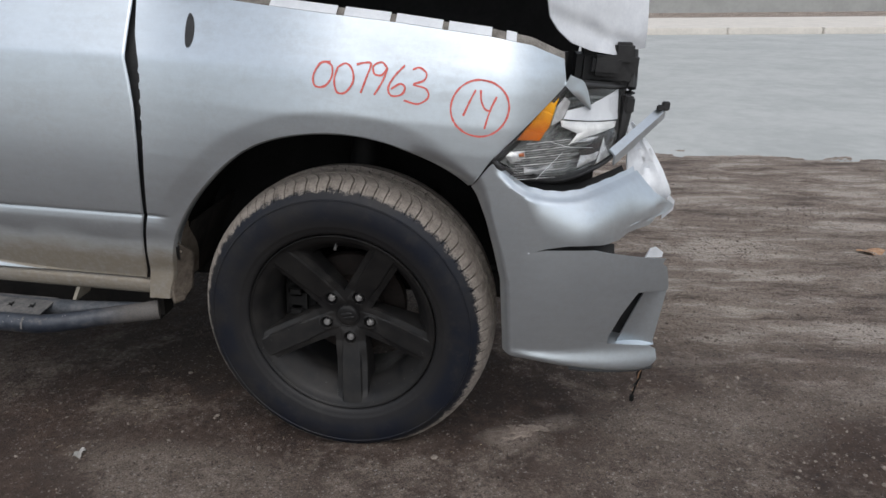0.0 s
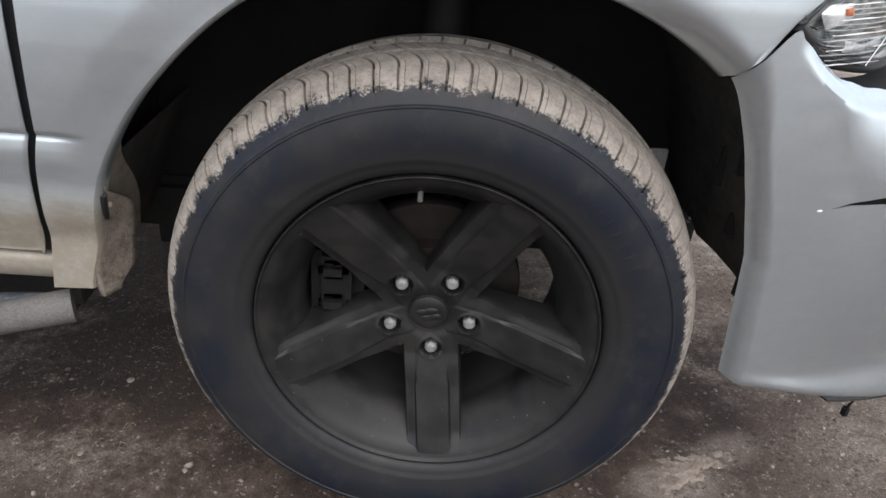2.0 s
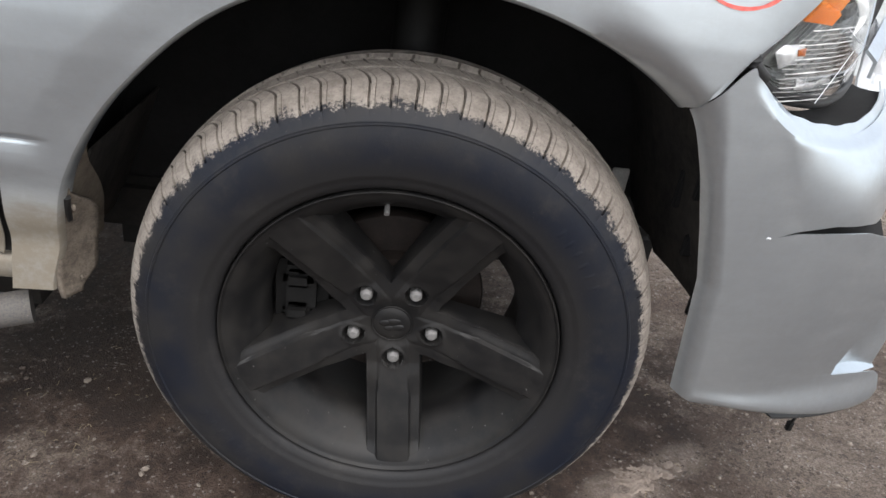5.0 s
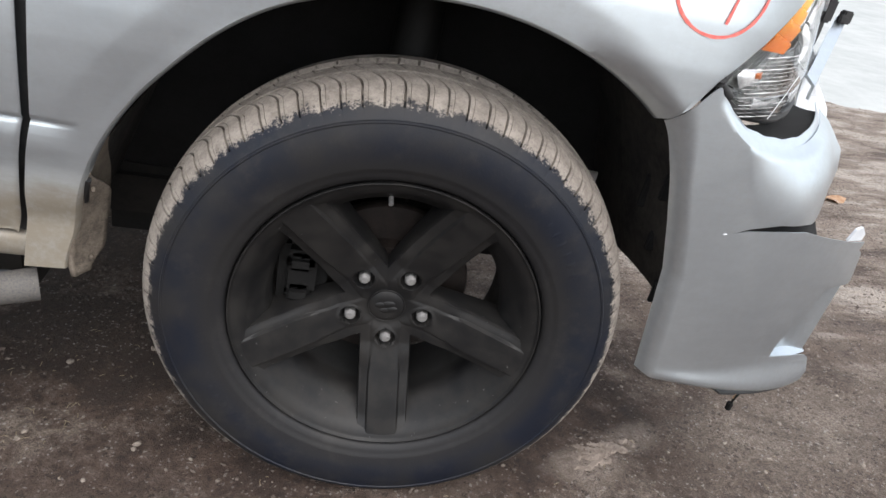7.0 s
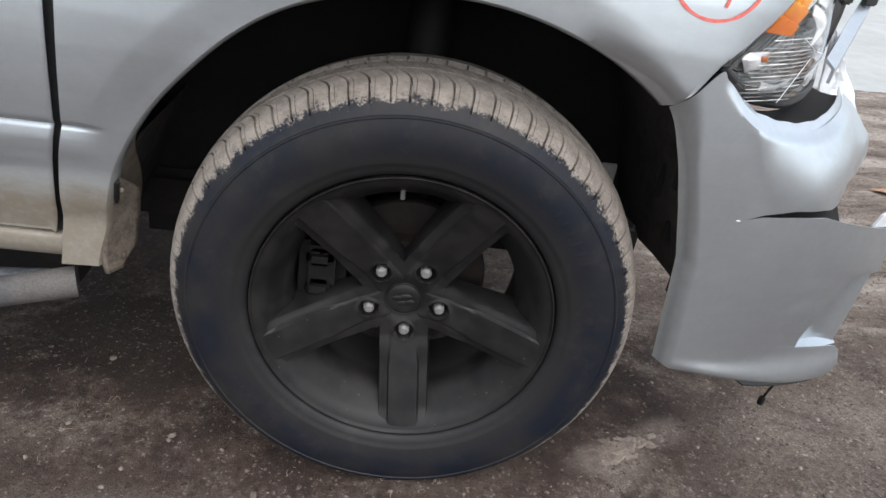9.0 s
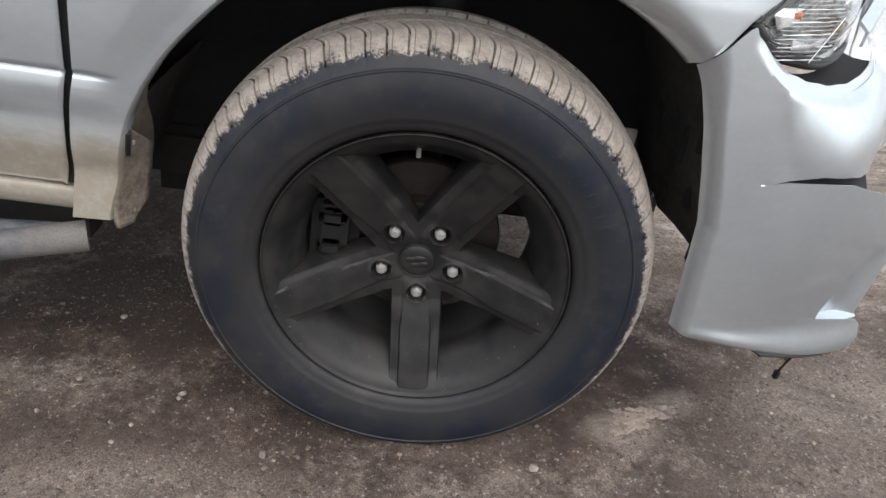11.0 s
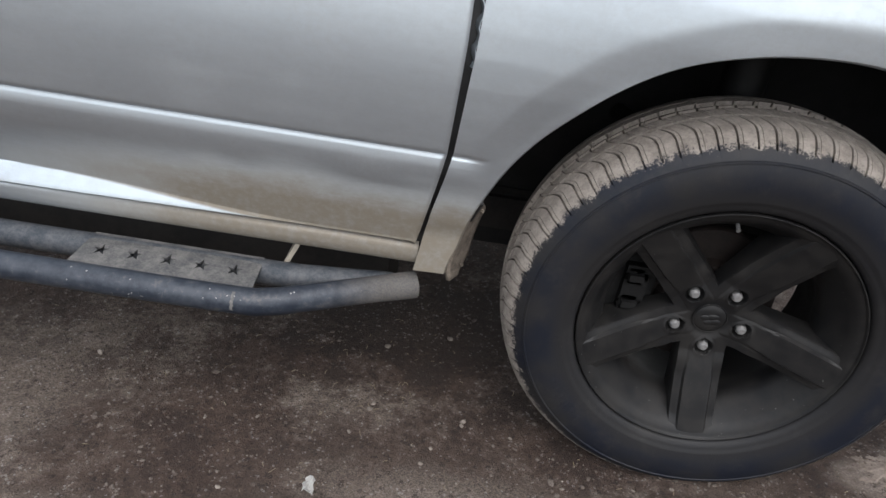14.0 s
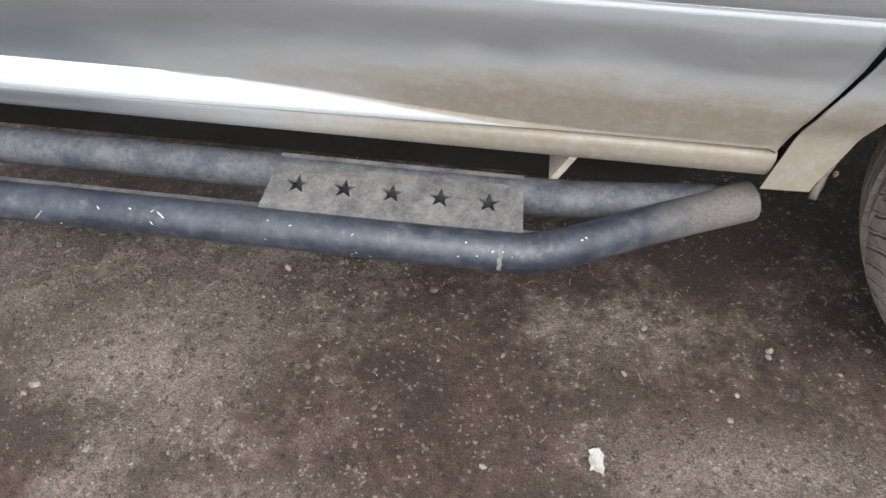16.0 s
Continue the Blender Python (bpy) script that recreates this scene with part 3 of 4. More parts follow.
def build_shell():
    # dark return edges behind the panel gaps
    b = sheet(lambda i, j: (table(GAP_FRONT, .445 + .86 * i / 40) + (-.055, .03)[j], side(-.59, .445 + .86 * i / 40) + .022, .445 + .86 * i / 40), 40, 1)
    part("hinge_pillar", b, DARK_PLASTIC, truck, solid=-.01)
    b = sheet(lambda i, j: (table(REAR_GAP, .44 + .86 * i / 40) + (-.03, .03)[j], side(-1.7, .44 + .86 * i / 40) + .02, .44 + .86 * i / 40), 40, 1)
    part("centre_pillar", b, DARK_PLASTIC, truck, solid=-.01)
    prof = spline([(0, .10, .442), (0, .058, .4412), (0, .0510, .4392), (0, .0485, .4355), (0, .0482, .428), (0, .0505, .414), (0, .060, .398), (0, .085, .389), (0, .14, .386)], 4)
    b = sheet(lambda i, j: (-2.45 + 1.835 * i / 40, prof[j].y, prof[j].z), 40, len(prof) - 1)
    part("rocker_panel", b, PAINT, truck, "silver sill rail dusted tan towards the wheel", solid=.003)
    # underside and the unseen far side close the body, low enough to block light underneath
    for name, lo, hi, r in (("floor_pan", (-2.45, .12, .40), (-.60, 1.85, .46), 0), ("sill_rail", (-2.45, .17, .23), (-.66, .27, .40), .02),
                            ("frame_rail", (-2.45, .42, .30), (.60, .56, .42), .02), ("engine_block", (-.62, .50, .34), (.62, 1.45, 1.10), .05)):
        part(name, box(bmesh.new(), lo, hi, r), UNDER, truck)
    b = sheet(lambda i, j: (-2.45 + 3.10 * i / 30, 1.95 - side(0.0, .62 + .7 * j / 20) * .5, .22 + 1.10 * j / 20), 30, 20)
    part("far_side_panel", b, PAINT, truck, solid=.004)
    b = bmesh.new()
    box(b, (-.60, .10, 1.30), (-.54, 1.88, 1.36))
    box(b, (-2.45, .07, 1.30), (-.58, .09, 1.34))
    box(b, (-.60, .44, .42), (-.57, 1.88, 1.31))
    part("bulkhead", b, SHADE_BLACK, truck, "black bulkhead at the back of the engine bay")
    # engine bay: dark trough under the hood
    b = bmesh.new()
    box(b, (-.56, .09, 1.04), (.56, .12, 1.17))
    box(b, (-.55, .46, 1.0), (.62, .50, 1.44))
    part("inner_apron", b, SHADE_BLACK, truck, "black engine bay apron")


build_shell()


def build_wheelhouse():
    def pt(i, j):
        a = radians(179 - 143 * i / 60)
        r = .60 + .012 * noise.noise(Vector((i * .25, j * .4, 1)))
        u, w = r * math.cos(a), .4 + r * math.sin(a)
        y0 = side(u, max(.46, w)) + .03
        return (u, y0 + (.45 - y0) * j / 14, w)
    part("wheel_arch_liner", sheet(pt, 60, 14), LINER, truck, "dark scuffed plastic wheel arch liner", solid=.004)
    # near-black wall reaches low, in place of the shade under the sill
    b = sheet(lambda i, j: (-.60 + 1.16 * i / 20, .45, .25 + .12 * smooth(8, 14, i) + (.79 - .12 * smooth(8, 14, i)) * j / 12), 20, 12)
    part("inner_wall", b, SHADE_BLACK, truck, solid=.01)
    # forward liner sheet, dull grey, with torn slots
    def fw(i, j):
        w = .86 - .37 * i / 26
        u = table([(.36, .52), (.5, .515), (.7, .47), (.86, .40)], w)
        return (u + .012 * noise.noise(Vector((w * 9, j, 0))) - .02 * math.sin(j / 8 * 3.1), -.075 + .535 * j / 8, w)
    part("front_liner_sheet", sheet(fw, 26, 8), LINER_DUST, truck, "grey dusty liner sheet in front of the wheel", solid=.003)
    # solid near-black bars draw the shade inside the slots
    for w, y, l in ((.70, .02, .05), (.66, .10, .07), (.58, .05, .04), (.50, .00, .05)):
        u = table([(.36, .52), (.5, .515), (.7, .47), (.86, .40)], w)
        b = bmesh.new()
        box(b, (u - .030, y, w - l / 2), (u - .010, y + .010, w + l / 2), .003)
        part("slot", b, SHADE_BLACK, truck, "dark slot in the liner")
    b = bmesh.new()
    box(b, (.404, .292, .535), (.438, .300, .612), .002)
    part("label_tag", b, WHITE, truck, "small white tag in the wheel arch")
    for du, dw in ((0, 0), (.020, .014)):
        b = tube(bmesh.new(), spline([(.478 + du, -.02, .53 + dw), (.496 + du, -.01, .485 + dw), (.520 + du, .00, .452 + dw), (.55 + du, .02, .432 + dw)], 5), .0055)
        part("tow_rod", b, DARK_PLASTIC, truck, "black rod behind the bumper")
    # rear lower edge of the arch: pocket and mud flap
    def flap(i, j):
        k = i / 24
        w = .580 - .208 * k
        u = table([(0, -.511), (.3, -.529), (.6, -.540), (.85, -.545), (1, -.539)], k)
        u -= .010
        y = side(u, max(w, .46)) + .004
        wide = .78 * (1 - .55 * smooth(.82, 1, k)) * (1 - .75 * smooth(.30, 0, k))
        q = j / 8
        return (u + .048 * wide * q ** 1.2, y + .085 * wide * q, w + .010 * q * (1 - k))
    f = part("mud_flap", sheet(flap, 24, 8), DUSTY, truck, "dusty tan moulded mud flap with a scuffed dark edge", solid=-.010, split=False)
    for u, y, w in ((-.511, .030, .552), (-.530, .066, .402)):
        b = bmesh.new()
        bmesh.ops.create_uvsphere(b, u_segments=12, v_segments=6, radius=.0055, matrix=pose(u + .009, y, w) @ Matrix.Diagonal((.7, .7, 1, 1)))
        part("screw", b, DUSTY, f)
    b = bmesh.new()
    tube(b, [(-.522, side(-.531, .50) + .016, .52), (-.516, side(-.524, .54) + .016, .545), (-.508, side(-.514, .576) + .014, .572)], .006, 8)
    part("scuffed_edge", b, DARK_PLASTIC, f, "scuffed blue-black edge")
    # dusty flange above the flap
    def flange(i, j):
        a, q = radians(177 - 29 * i / 24), j / 5
        r = .5500 - .006 * q
        u, w = r * math.cos(a), .4 + r * math.sin(a)
        return (u + .012 * q * smooth(24, 8, i), side(u, max(w, .46)) + .032 + (.11 * smooth(24, 6, i) + .006) * q, w)
    b = sheet(flange, 24, 5)
    part("arch_flange", b, FLANGE_DUST, truck, "dusty inner flange of the wheel arch", solid=.003)
    b = sheet(lambda i, j: (-.60 + .10 * i / 6, .10 + .34 * j / 8, .36 + .26 * (i / 6)), 6, 8)
    part("splash_panel", b, LINER_DUST, truck, "dark inner splash panel", solid=.004)


build_wheelhouse()


def build_bumper():
    crack_lo = [(.40, .688), (.495, .688), (.515, .6908), (.54, .696), (.60, .697), (.67, .696), (.72, .684), (.80, .668), (.88, .655)]
    crack_up = [(.40, .688), (.495, .688), (.515, .6914), (.54, .700), (.60, .709), (.66, .708), (.69, .703), (.74, .702), (.765, .712), (.80, .712), (.93, .712)]
    bottom = [(.44, .395), (.53, .378), (.65, .355), (.75, .338), (.83, .328), (.90, .326)]
    top = [(.34, .846), (.386, .911), (.40, .904), (.420, .890), (.449, .866), (.475, .850), (.501, .839), (.56, .828), (.62, .828), (.69, .840), (.80, .848)]
    top = [(p.x, p.z) for p in spline([(u, 0, w) for u, w in top], 6)]
    low_l = [(0, .455), (.2, .449), (.7, .433), (1, .408)]
    low_r = [(0, .84), (.03, .875), (.08, .892), (.17, .885), (.215, .86), (.225, .738), (.30, .738), (.5, .766), (.66, .797), (.700, .806), (.712, .893), (.76, .893), (.93, .880), (.95, .865), (1, .872)]
    up_l = [(0, .408), (.5, .372), (1, .341)]
    up_r = [(0, .835), (.06, .85), (.12, .855), (.14, .90), (.20, .928), (.35, .905), (.6, .850), (1, .795)]
    bm = bmesh.new()
    na, nb, mid = 64, 44, .507

    def column(i, l, r):
        m = min(mid, r)
        return l + (m - l) * i / na if i <= na else m + (r - m) * (i - na) / nb

    def curl(u, l):                     # the edge beside the wheel rolls inwards
        return .030 * max(0, 1 - (u - l) / .026) ** 2

    def lower(i, j):
        v = j / 60
        l = table(low_l, v)
        u = column(i, l, table(low_r, v))
        w = table(bottom, u) + (table(crack_lo, u) - table(bottom, u)) * v
        b0 = table(bottom, u)
        flare = (.007 + .015 * smooth(.50, .84, u)) * smooth(b0 + .030 + .062 * smooth(.46, .82, u), b0 + .008, w) ** 1.3 - .010 * smooth(b0 + .008, b0, w)
        return (u, side(u, min(w, .679)) + curl(u, l) - flare * smooth(.44, .56, u) + dent(u, w, .002) * smooth(.45, .6, u) * smooth(1, .8, v) - .006 * math.sin(3.14 * v) * smooth(.44, .6, u), w)

    def upper(i, j):
        v = j / 34
        l = table(up_l, v)
        u = column(i, l, table(up_r, v))
        w = table(crack_up, u) + (table(top, u) - table(crack_up, u)) * v
        t = table(top, u)
        arc = min(t - .004, table([(.43, .90), (.468, .845), (.502, .785), (.525, .752), (.56, .727), (.60, .716), (.66, .709)], u))
        base = side(u, .679)
        base += (side(u, .70) - base) * smooth(.62, .80, u)
        g = max(0, (w - arc) / max(t - arc, .07)) ** 1.35
        y = base + (side(u, max(w, .6801)) - base) * g * .54 + .014 * smooth(t - .016, t, w) * smooth(.39, .44, u)
        rag = .012 * noise.noise(Vector((u * 20, w * 20, 5))) * smooth(.80, .9, u)
        if v == 0 and u <= mid:
            y = side(u, .679)
        return (u, y + rag + curl(u, l), w)
    grid(bm, lower, na + nb, 60)
    grid(bm, upper, na + nb, 34)
    bmesh.ops.remove_doubles(bm, verts=bm.verts, dist=.0006)
    b = part("front_bumper", bm, PAINT, truck, "silver bumper corner, split along a crack and torn off towards the middle", solid=-.0018)

    # turned-up bright edge under the lamp, and the black tray behind it
    def edge(u):
        t = table(top, u)
        base = side(u, .679)
        base += (side(u, .70) - base) * smooth(.62, .80, u)
        return base + (side(u, max(t, .6801)) - base) * .54 + .014, t

    def flange(i, j):
        u = .402 + .388 * i / 40
        y, t = edge(u)
        return (u - .004 * j / 4, y - .001 + .013 * j / 4, t - .003 + .014 * j / 4 + .001 * math.sin(i * 1.3) * (j == 4))
    part("lamp_flange", sheet(flange, 40, 4), PAINT, b, "bright turned-in edge under the headlight", solid=.002)

    def tray(i, j):
        u = .405 + .36 * i / 30
        y, t = edge(u)
        return (u, y + .010 + .11 * j / 4, t + .004 - .010 * math.sin(j / 4 * 2.4))
    part("lamp_tray", sheet(tray, 30, 4), SHADE_BLACK, b, "black plastic tray under the headlight", solid=.003)
    # nick at the root of the split
    t = bmesh.new()
    bmesh.ops.create_uvsphere(t, u_segments=10, v_segments=6, radius=.0042, matrix=pose(.496, side(.496, .679) - .001, .6875) @ Matrix.Diagonal((1.4, .3, .6, 1)))
    part("paint_nick", t, PALE, b, "pale chipped spot")
    # pale torn plastic edges
    for pts in ([(.812, -.016, .664), (.822, -.014, .688), (.838, -.008, .692), (.862, .006, .674), (.861, .006, .660)],
                [(.895, .22, .700), (.935, .27, .715), (.940, .285, .74), (.915, .25, .765), (.893, .22, .74)]):
        t = bmesh.new()
        f = t.faces.new([t.verts.new(p) for p in pts])
        ex = bmesh.ops.extrude_face_region(t, geom=[f])["geom"]
        bmesh.ops.translate(t, verts=[g for g in ex if isinstance(g, bmesh.types.BMVert)], vec=(0, .006, 0))
        part("torn_edge", t, PALE, b, "pale torn plastic edge", smooth=False)
    # panel of the fog lamp recess, set back
    def fog(i, j):
        k, q = i / 10, j / 10
        lo_l, hi_l, lo_r, hi_r = Vector((.764, -.018, .392)), Vector((.836, .010, .568)), Vector((.878, .022, .392)), Vector((.897, .032, .572))
        return (lo_l + (lo_r - lo_l) * k) * (1 - q) + (hi_l + (hi_r - hi_l) * k) * q + Vector((0, .008 * math.sin(k * 3.1), 0))
    part("fog_lamp_panel", sheet(fog, 10, 10), PAINT, b, "silver recess panel", solid=.003)
    t = bmesh.new()
    box(t, (.715, .035, .40), (.835, .045, .58), .004)
    part("fog_lamp_mesh", t, DARK_PLASTIC, b, "black mesh behind the fog lamp slot")
    # near-black sheet in place of the shade inside the split
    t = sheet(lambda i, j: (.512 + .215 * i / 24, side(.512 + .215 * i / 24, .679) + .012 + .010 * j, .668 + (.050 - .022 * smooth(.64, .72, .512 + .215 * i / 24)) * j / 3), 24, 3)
    part("split_backing", t, SHADE_BLACK, b, "near-black sheet behind the split", solid=.004)
    # bright top of the lip below the fog lamp opening
    t = sheet(lambda i, j: (.736 + .146 * i / 12, side(.736 + .146 * i / 12, .5) + .002 + .075 * j / 5, .404 - .10 * (.146 * i / 12) + .010 * math.sin(j / 5 * 2.2)), 12, 5)
    part("lip_shelf", t, PAINT, b, "pale torn top of the bumper lip", solid=.003)
    # underside of the lip
    t = sheet(lambda i, j: (.64 + .245 * i / 20, side(.64 + .245 * i / 20, .5) - .012 + .11 * j / 4, table(bottom, .64 + .245 * i / 20) - .004 - .012 * math.sin(j / 4 * 3.1)), 20, 4)
    part("air_dam", t, DARK_PLASTIC, b, "black plastic air dam under the lip", solid=.003)
    # cut wires dangling below
    for k in range(3):
        o = .006 * k
        t = tube(bmesh.new(), spline([(.868 - o, .075 + o, .335), (.878 + o, .085, .30), (.883 - o, .105, .24), (.876 + o, .12, .18 + .02 * k), (.872, .125, .145 + .02 * k)], 5), .0028, 8)
        part("dangling_wire", t, (IRON, LEAF, DARK_PLASTIC)[k], b, "thin loose wire")
    t = bmesh.new()
    box(t, (.866, .119, .128), (.879, .132, .152), .003)
    part("wire_plug", t, IRON, b, "dirty connector plug")
    # crumpled plate of the bumper's middle, pushed back
    def plate(i, j):
        k, q = i / 12, j / 14
        ul = table([(0, .800), (.3, .790), (.55, .780), (1, .765)], q)
        ur = table([(0, .885), (.25, .926), (.3, .925), (.55, .896), (.8, .852), (1, .785)], q)
        w = table([(0, .715), (.3, .765), (.55, .825), (.8, .895), (1, .965)], q)
        p = Vector((k * 2.4, q * 3.2, 3))
        fold = .035 * abs(noise.noise(p)) + .020 * abs(noise.noise(p * 2.1)) + .018 * smooth(.16, 0, abs(q - .35 - .4 * k))
        return (ul + (ur - ul) * k, .215 + .03 * q + .05 * k + fold, w)
    t = sheet(plate, 12, 14)
    part("crumpled_plate", t, PALE, b, "crumpled pale bumper plate", solid=.004)
    return b


bumper = build_bumper()


def build_headlight():
    hi = [(.392, .926), (.556, 1.092), (.575, 1.096), (.60, 1.094), (.70, 1.075), (.745, 1.066)]
    lo = [(.392, .918), (.425, .893), (.458, .874), (.505, .865), (.555, .859), (.60, .860), (.637, .865), (.69, .873), (.745, .890)]
    lo = [(p.x, p.z) for p in spline([(u, 0, w) for u, w in lo], 5)]
    lamp = part("headlight", sheet(lambda i, j: (.392 + .353 * i / 40, side(.392 + .353 * i / 40, .98) + .035 + .035 * math.sin(i / 40 * 3.1), table(lo, .392 + .353 * i / 40) - .012 + (table(hi, .392 + .353 * i / 40) - table(lo, .392 + .353 * i / 40) + .02) * j / 20), 40, 20),
                DARK_PLASTIC, truck, "cracked headlight with an amber corner reflector", solid=.01)

    def skin(k, d):
        def pt(i, j):
            u = .392 + .353 * i / 40
            w = table(lo, u) + (table(hi, u) - table(lo, u)) * j / 24
            return (u, side(u, w) + d + .024 * smooth(.30, 0, j / 24) - .012 * math.sin(j / 24 * 3.14) * math.sin(min(1, i / 12) * 1.57), w)
        return pt
    lens = part("lens", sheet(skin(0, .002), 40, 24), GLASS, lamp, "clear plastic lens, scratched", solid=.003)
    lens.visible_shadow = False
    # black rim round the lens
    loop = [(.392, .921)] + [(u, w) for u, w in hi] + [(u, w) for u, w in lo[::-1]]
    t = tube(bmesh.new(), [(u, side(u, w) + (.028 if w < .90 else .004), w) for u, w in [*loop, loop[0]]], .0075, 10, False)
    part("rim", t, DARK_PLASTIC, lamp)
    # amber reflector: a wedge of stepped segments along the fender edge
    left = [(.972, .445), (1.020, .482), (1.069, .519), (1.080, .530)]
    right = [(.967, .499), (1.001, .521), (1.042, .532), (1.066, .540)]

    def am(i, j):
        s, q = i / 40, j / 8
        wl, wr = .972 + .102 * s, .967 + .101 * s
        u, w = table(left, wl) * (1 - q) + table(right, wr) * q, wl * (1 - q) + wr * q
        return (u, side(u, w) + .014 + .004 * math.sin(q * 3.1) - .007 * ((s * 4.5 + .35 * q) % 1), w)
    part("amber_reflector", sheet(am, 40, 8), AMBER, lamp, "amber ribbed corner reflector", smooth=False, solid=.004)

    def shard(name, c, depth, mat, label, bow=.0):
        """A bright or dark piece inside the lamp: an outline of (u, w) bent along the lens."""
        t = bmesh.new()
        cu, cw = sum(p[0] for p in c) / len(c), sum(p[1] for p in c) / len(c)
        loop = [(a[0] + (b[0] - a[0]) * k / 4, a[1] + (b[1] - a[1]) * k / 4) for a, b in zip(c, c[1:] + c[:1]) for k in range(4)]
        grid(t, lambda i, j: (cu + (loop[i][0] - cu) * j / 4, side(cu + (loop[i][0] - cu) * j / 4, cw + (loop[i][1] - cw) * j / 4) + depth - bow * (1 - (j / 4) ** 2), cw + (loop[i][1] - cw) * j / 4), len(loop), 4, True)
        bmesh.ops.remove_doubles(t, verts=t.verts, dist=.0002)
        return part(name, t, mat, lamp, label, solid=.002)
    # smoked bowl with fine horizontal ribs
    def bowl(i, j):
        u = .41 + .315 * i / 40
        w = table(lo, u) + .006 + (min(table(hi, u) - .03, table(lo, u) + .20) - table(lo, u) - .006) * j / 48
        k = math.sin(i / 40 * math.pi)
        return (u, side(u, w) + .020 + .026 * k + .005 * (j % 4 < 2), w)
    part("reflector_bowl", sheet(bowl, 40, 48), SMOKED, lamp, "smoked ribbed reflector", smooth=False, solid=.002)
    shard("lamp_panel", [(.568, 1.034), (.633, 1.039), (.722, 1.064), (.731, .980), (.640, .997), (.559, 1.014)], .008, PALE, "pale inner lamp panel")
    shard("chrome_wing", [(.552, 1.011), (.64, .993), (.727, .976), (.722, .961), (.631, .957), (.579, .946), (.602, .971), (.556, .995)], .012, WING, "curved chrome wing", .012)
    shard("grey_baffle", [(.526, .998), (.539, 1.045), (.557, 1.068), (.574, 1.054), (.556, 1.015)], .013, CHROME, "grey baffle beside the amber reflector")
    shard("side_marker", [(.421, .931), (.431, .941), (.466, .944), (.470, .924), (.434, .912)], .014, CHROME, "small chrome side marker", .006)
    shard("marker_bulb", [(.452, .938), (.465, .940), (.467, .930), (.454, .930)], .008, AMBER_DARK, "orange bulb", .002)
    shard("dark_bowl", [(.612, .925), (.655, .938), (.705, .956), (.723, .940), (.713, .896), (.66, .884), (.625, .888)], .014, DARK_PLASTIC, "dark lamp bowl", -.008)
    shard("dark_gap", [(.455, .882), (.535, .874), (.60, .872), (.655, .878), (.60, .868), (.52, .868)], .010, DARK_PLASTIC, "dark lower edge of the reflector")
    # pale pieces draw the glints low in the lamp
    for c in ([(.608, .883), (.617, .914), (.640, .910), (.673, .912), (.668, .893)], [(.668, .882), (.686, .944), (.696, .915), (.713, .892)],
              [(.468, .902), (.50, .897), (.541, .905), (.542, .894), (.50, .886), (.47, .887)], [(.600, .950), (.640, .944), (.668, .950), (.63, .955)]):
        shard("glint", c, .010, CHROME, "glint inside the lamp, drawn as a bright piece", .006)
    for p in ([(.50, .875), (.535, .91), (.565, .935)], [(.53, .965), (.58, .945), (.65, .93)]):
        t = tube(bmesh.new(), [(u, side(u, w) - .010, w) for u, w in p], .0005, 6)
        part("scratch", t, PALE, lamp, "pale scratch in the lens")
    # moulded ribs: bright lines of uneven length, drawn with their reflected streaks
    for k in range(16):
        w = .871 + .0059 * k
        u0, u1 = .440 + .030 * smooth(.93, .96, w) + .006 * math.sin(k * 2.3), .600 - .05 * smooth(.90, .87, w) + .016 * math.sin(k * 4.1)
        rib = sheet(lambda i, j: (u0 + (u1 - u0) * i / 16, side(u0 + (u1 - u0) * i / 16, w) + .010, w + (.0004 + .0011 * abs(math.sin(i * .45 + k * 2))) * j + .002 * math.sin(i / 16 * 3)), 16, 1)
        part("lens_rib", rib, CHROME if k % 3 else WING, lamp, "fine bright rib of the lens", solid=.001)
    # bent fender nose hanging over the lamp
    def nose(i, j):
        q, k = j / 10, i / 10
        ul, wl = table([(0, .553), (.5, .578), (.8, .611), (1, .630)], q), table([(0, 1.098), (.5, 1.074), (.8, 1.045), (1, 1.031)], q)
        ur, wr = table([(0, .565), (.35, .604), (.6, .618), (1, .634)], q), table([(0, 1.122), (.35, 1.104), (.6, 1.077), (1, 1.030)], q)
        u, w = ul + (ur - ul) * k, wl + (wr - wl) * k
        return (u, side(u, w) - .004 - .006 * math.sin(k * 3.1) * smooth(.2, .6, q), w)
    part("bent_nose", sheet(nose, 10, 10), PAINT, fender, "bent tip of the fender", solid=.002)


build_headlight()


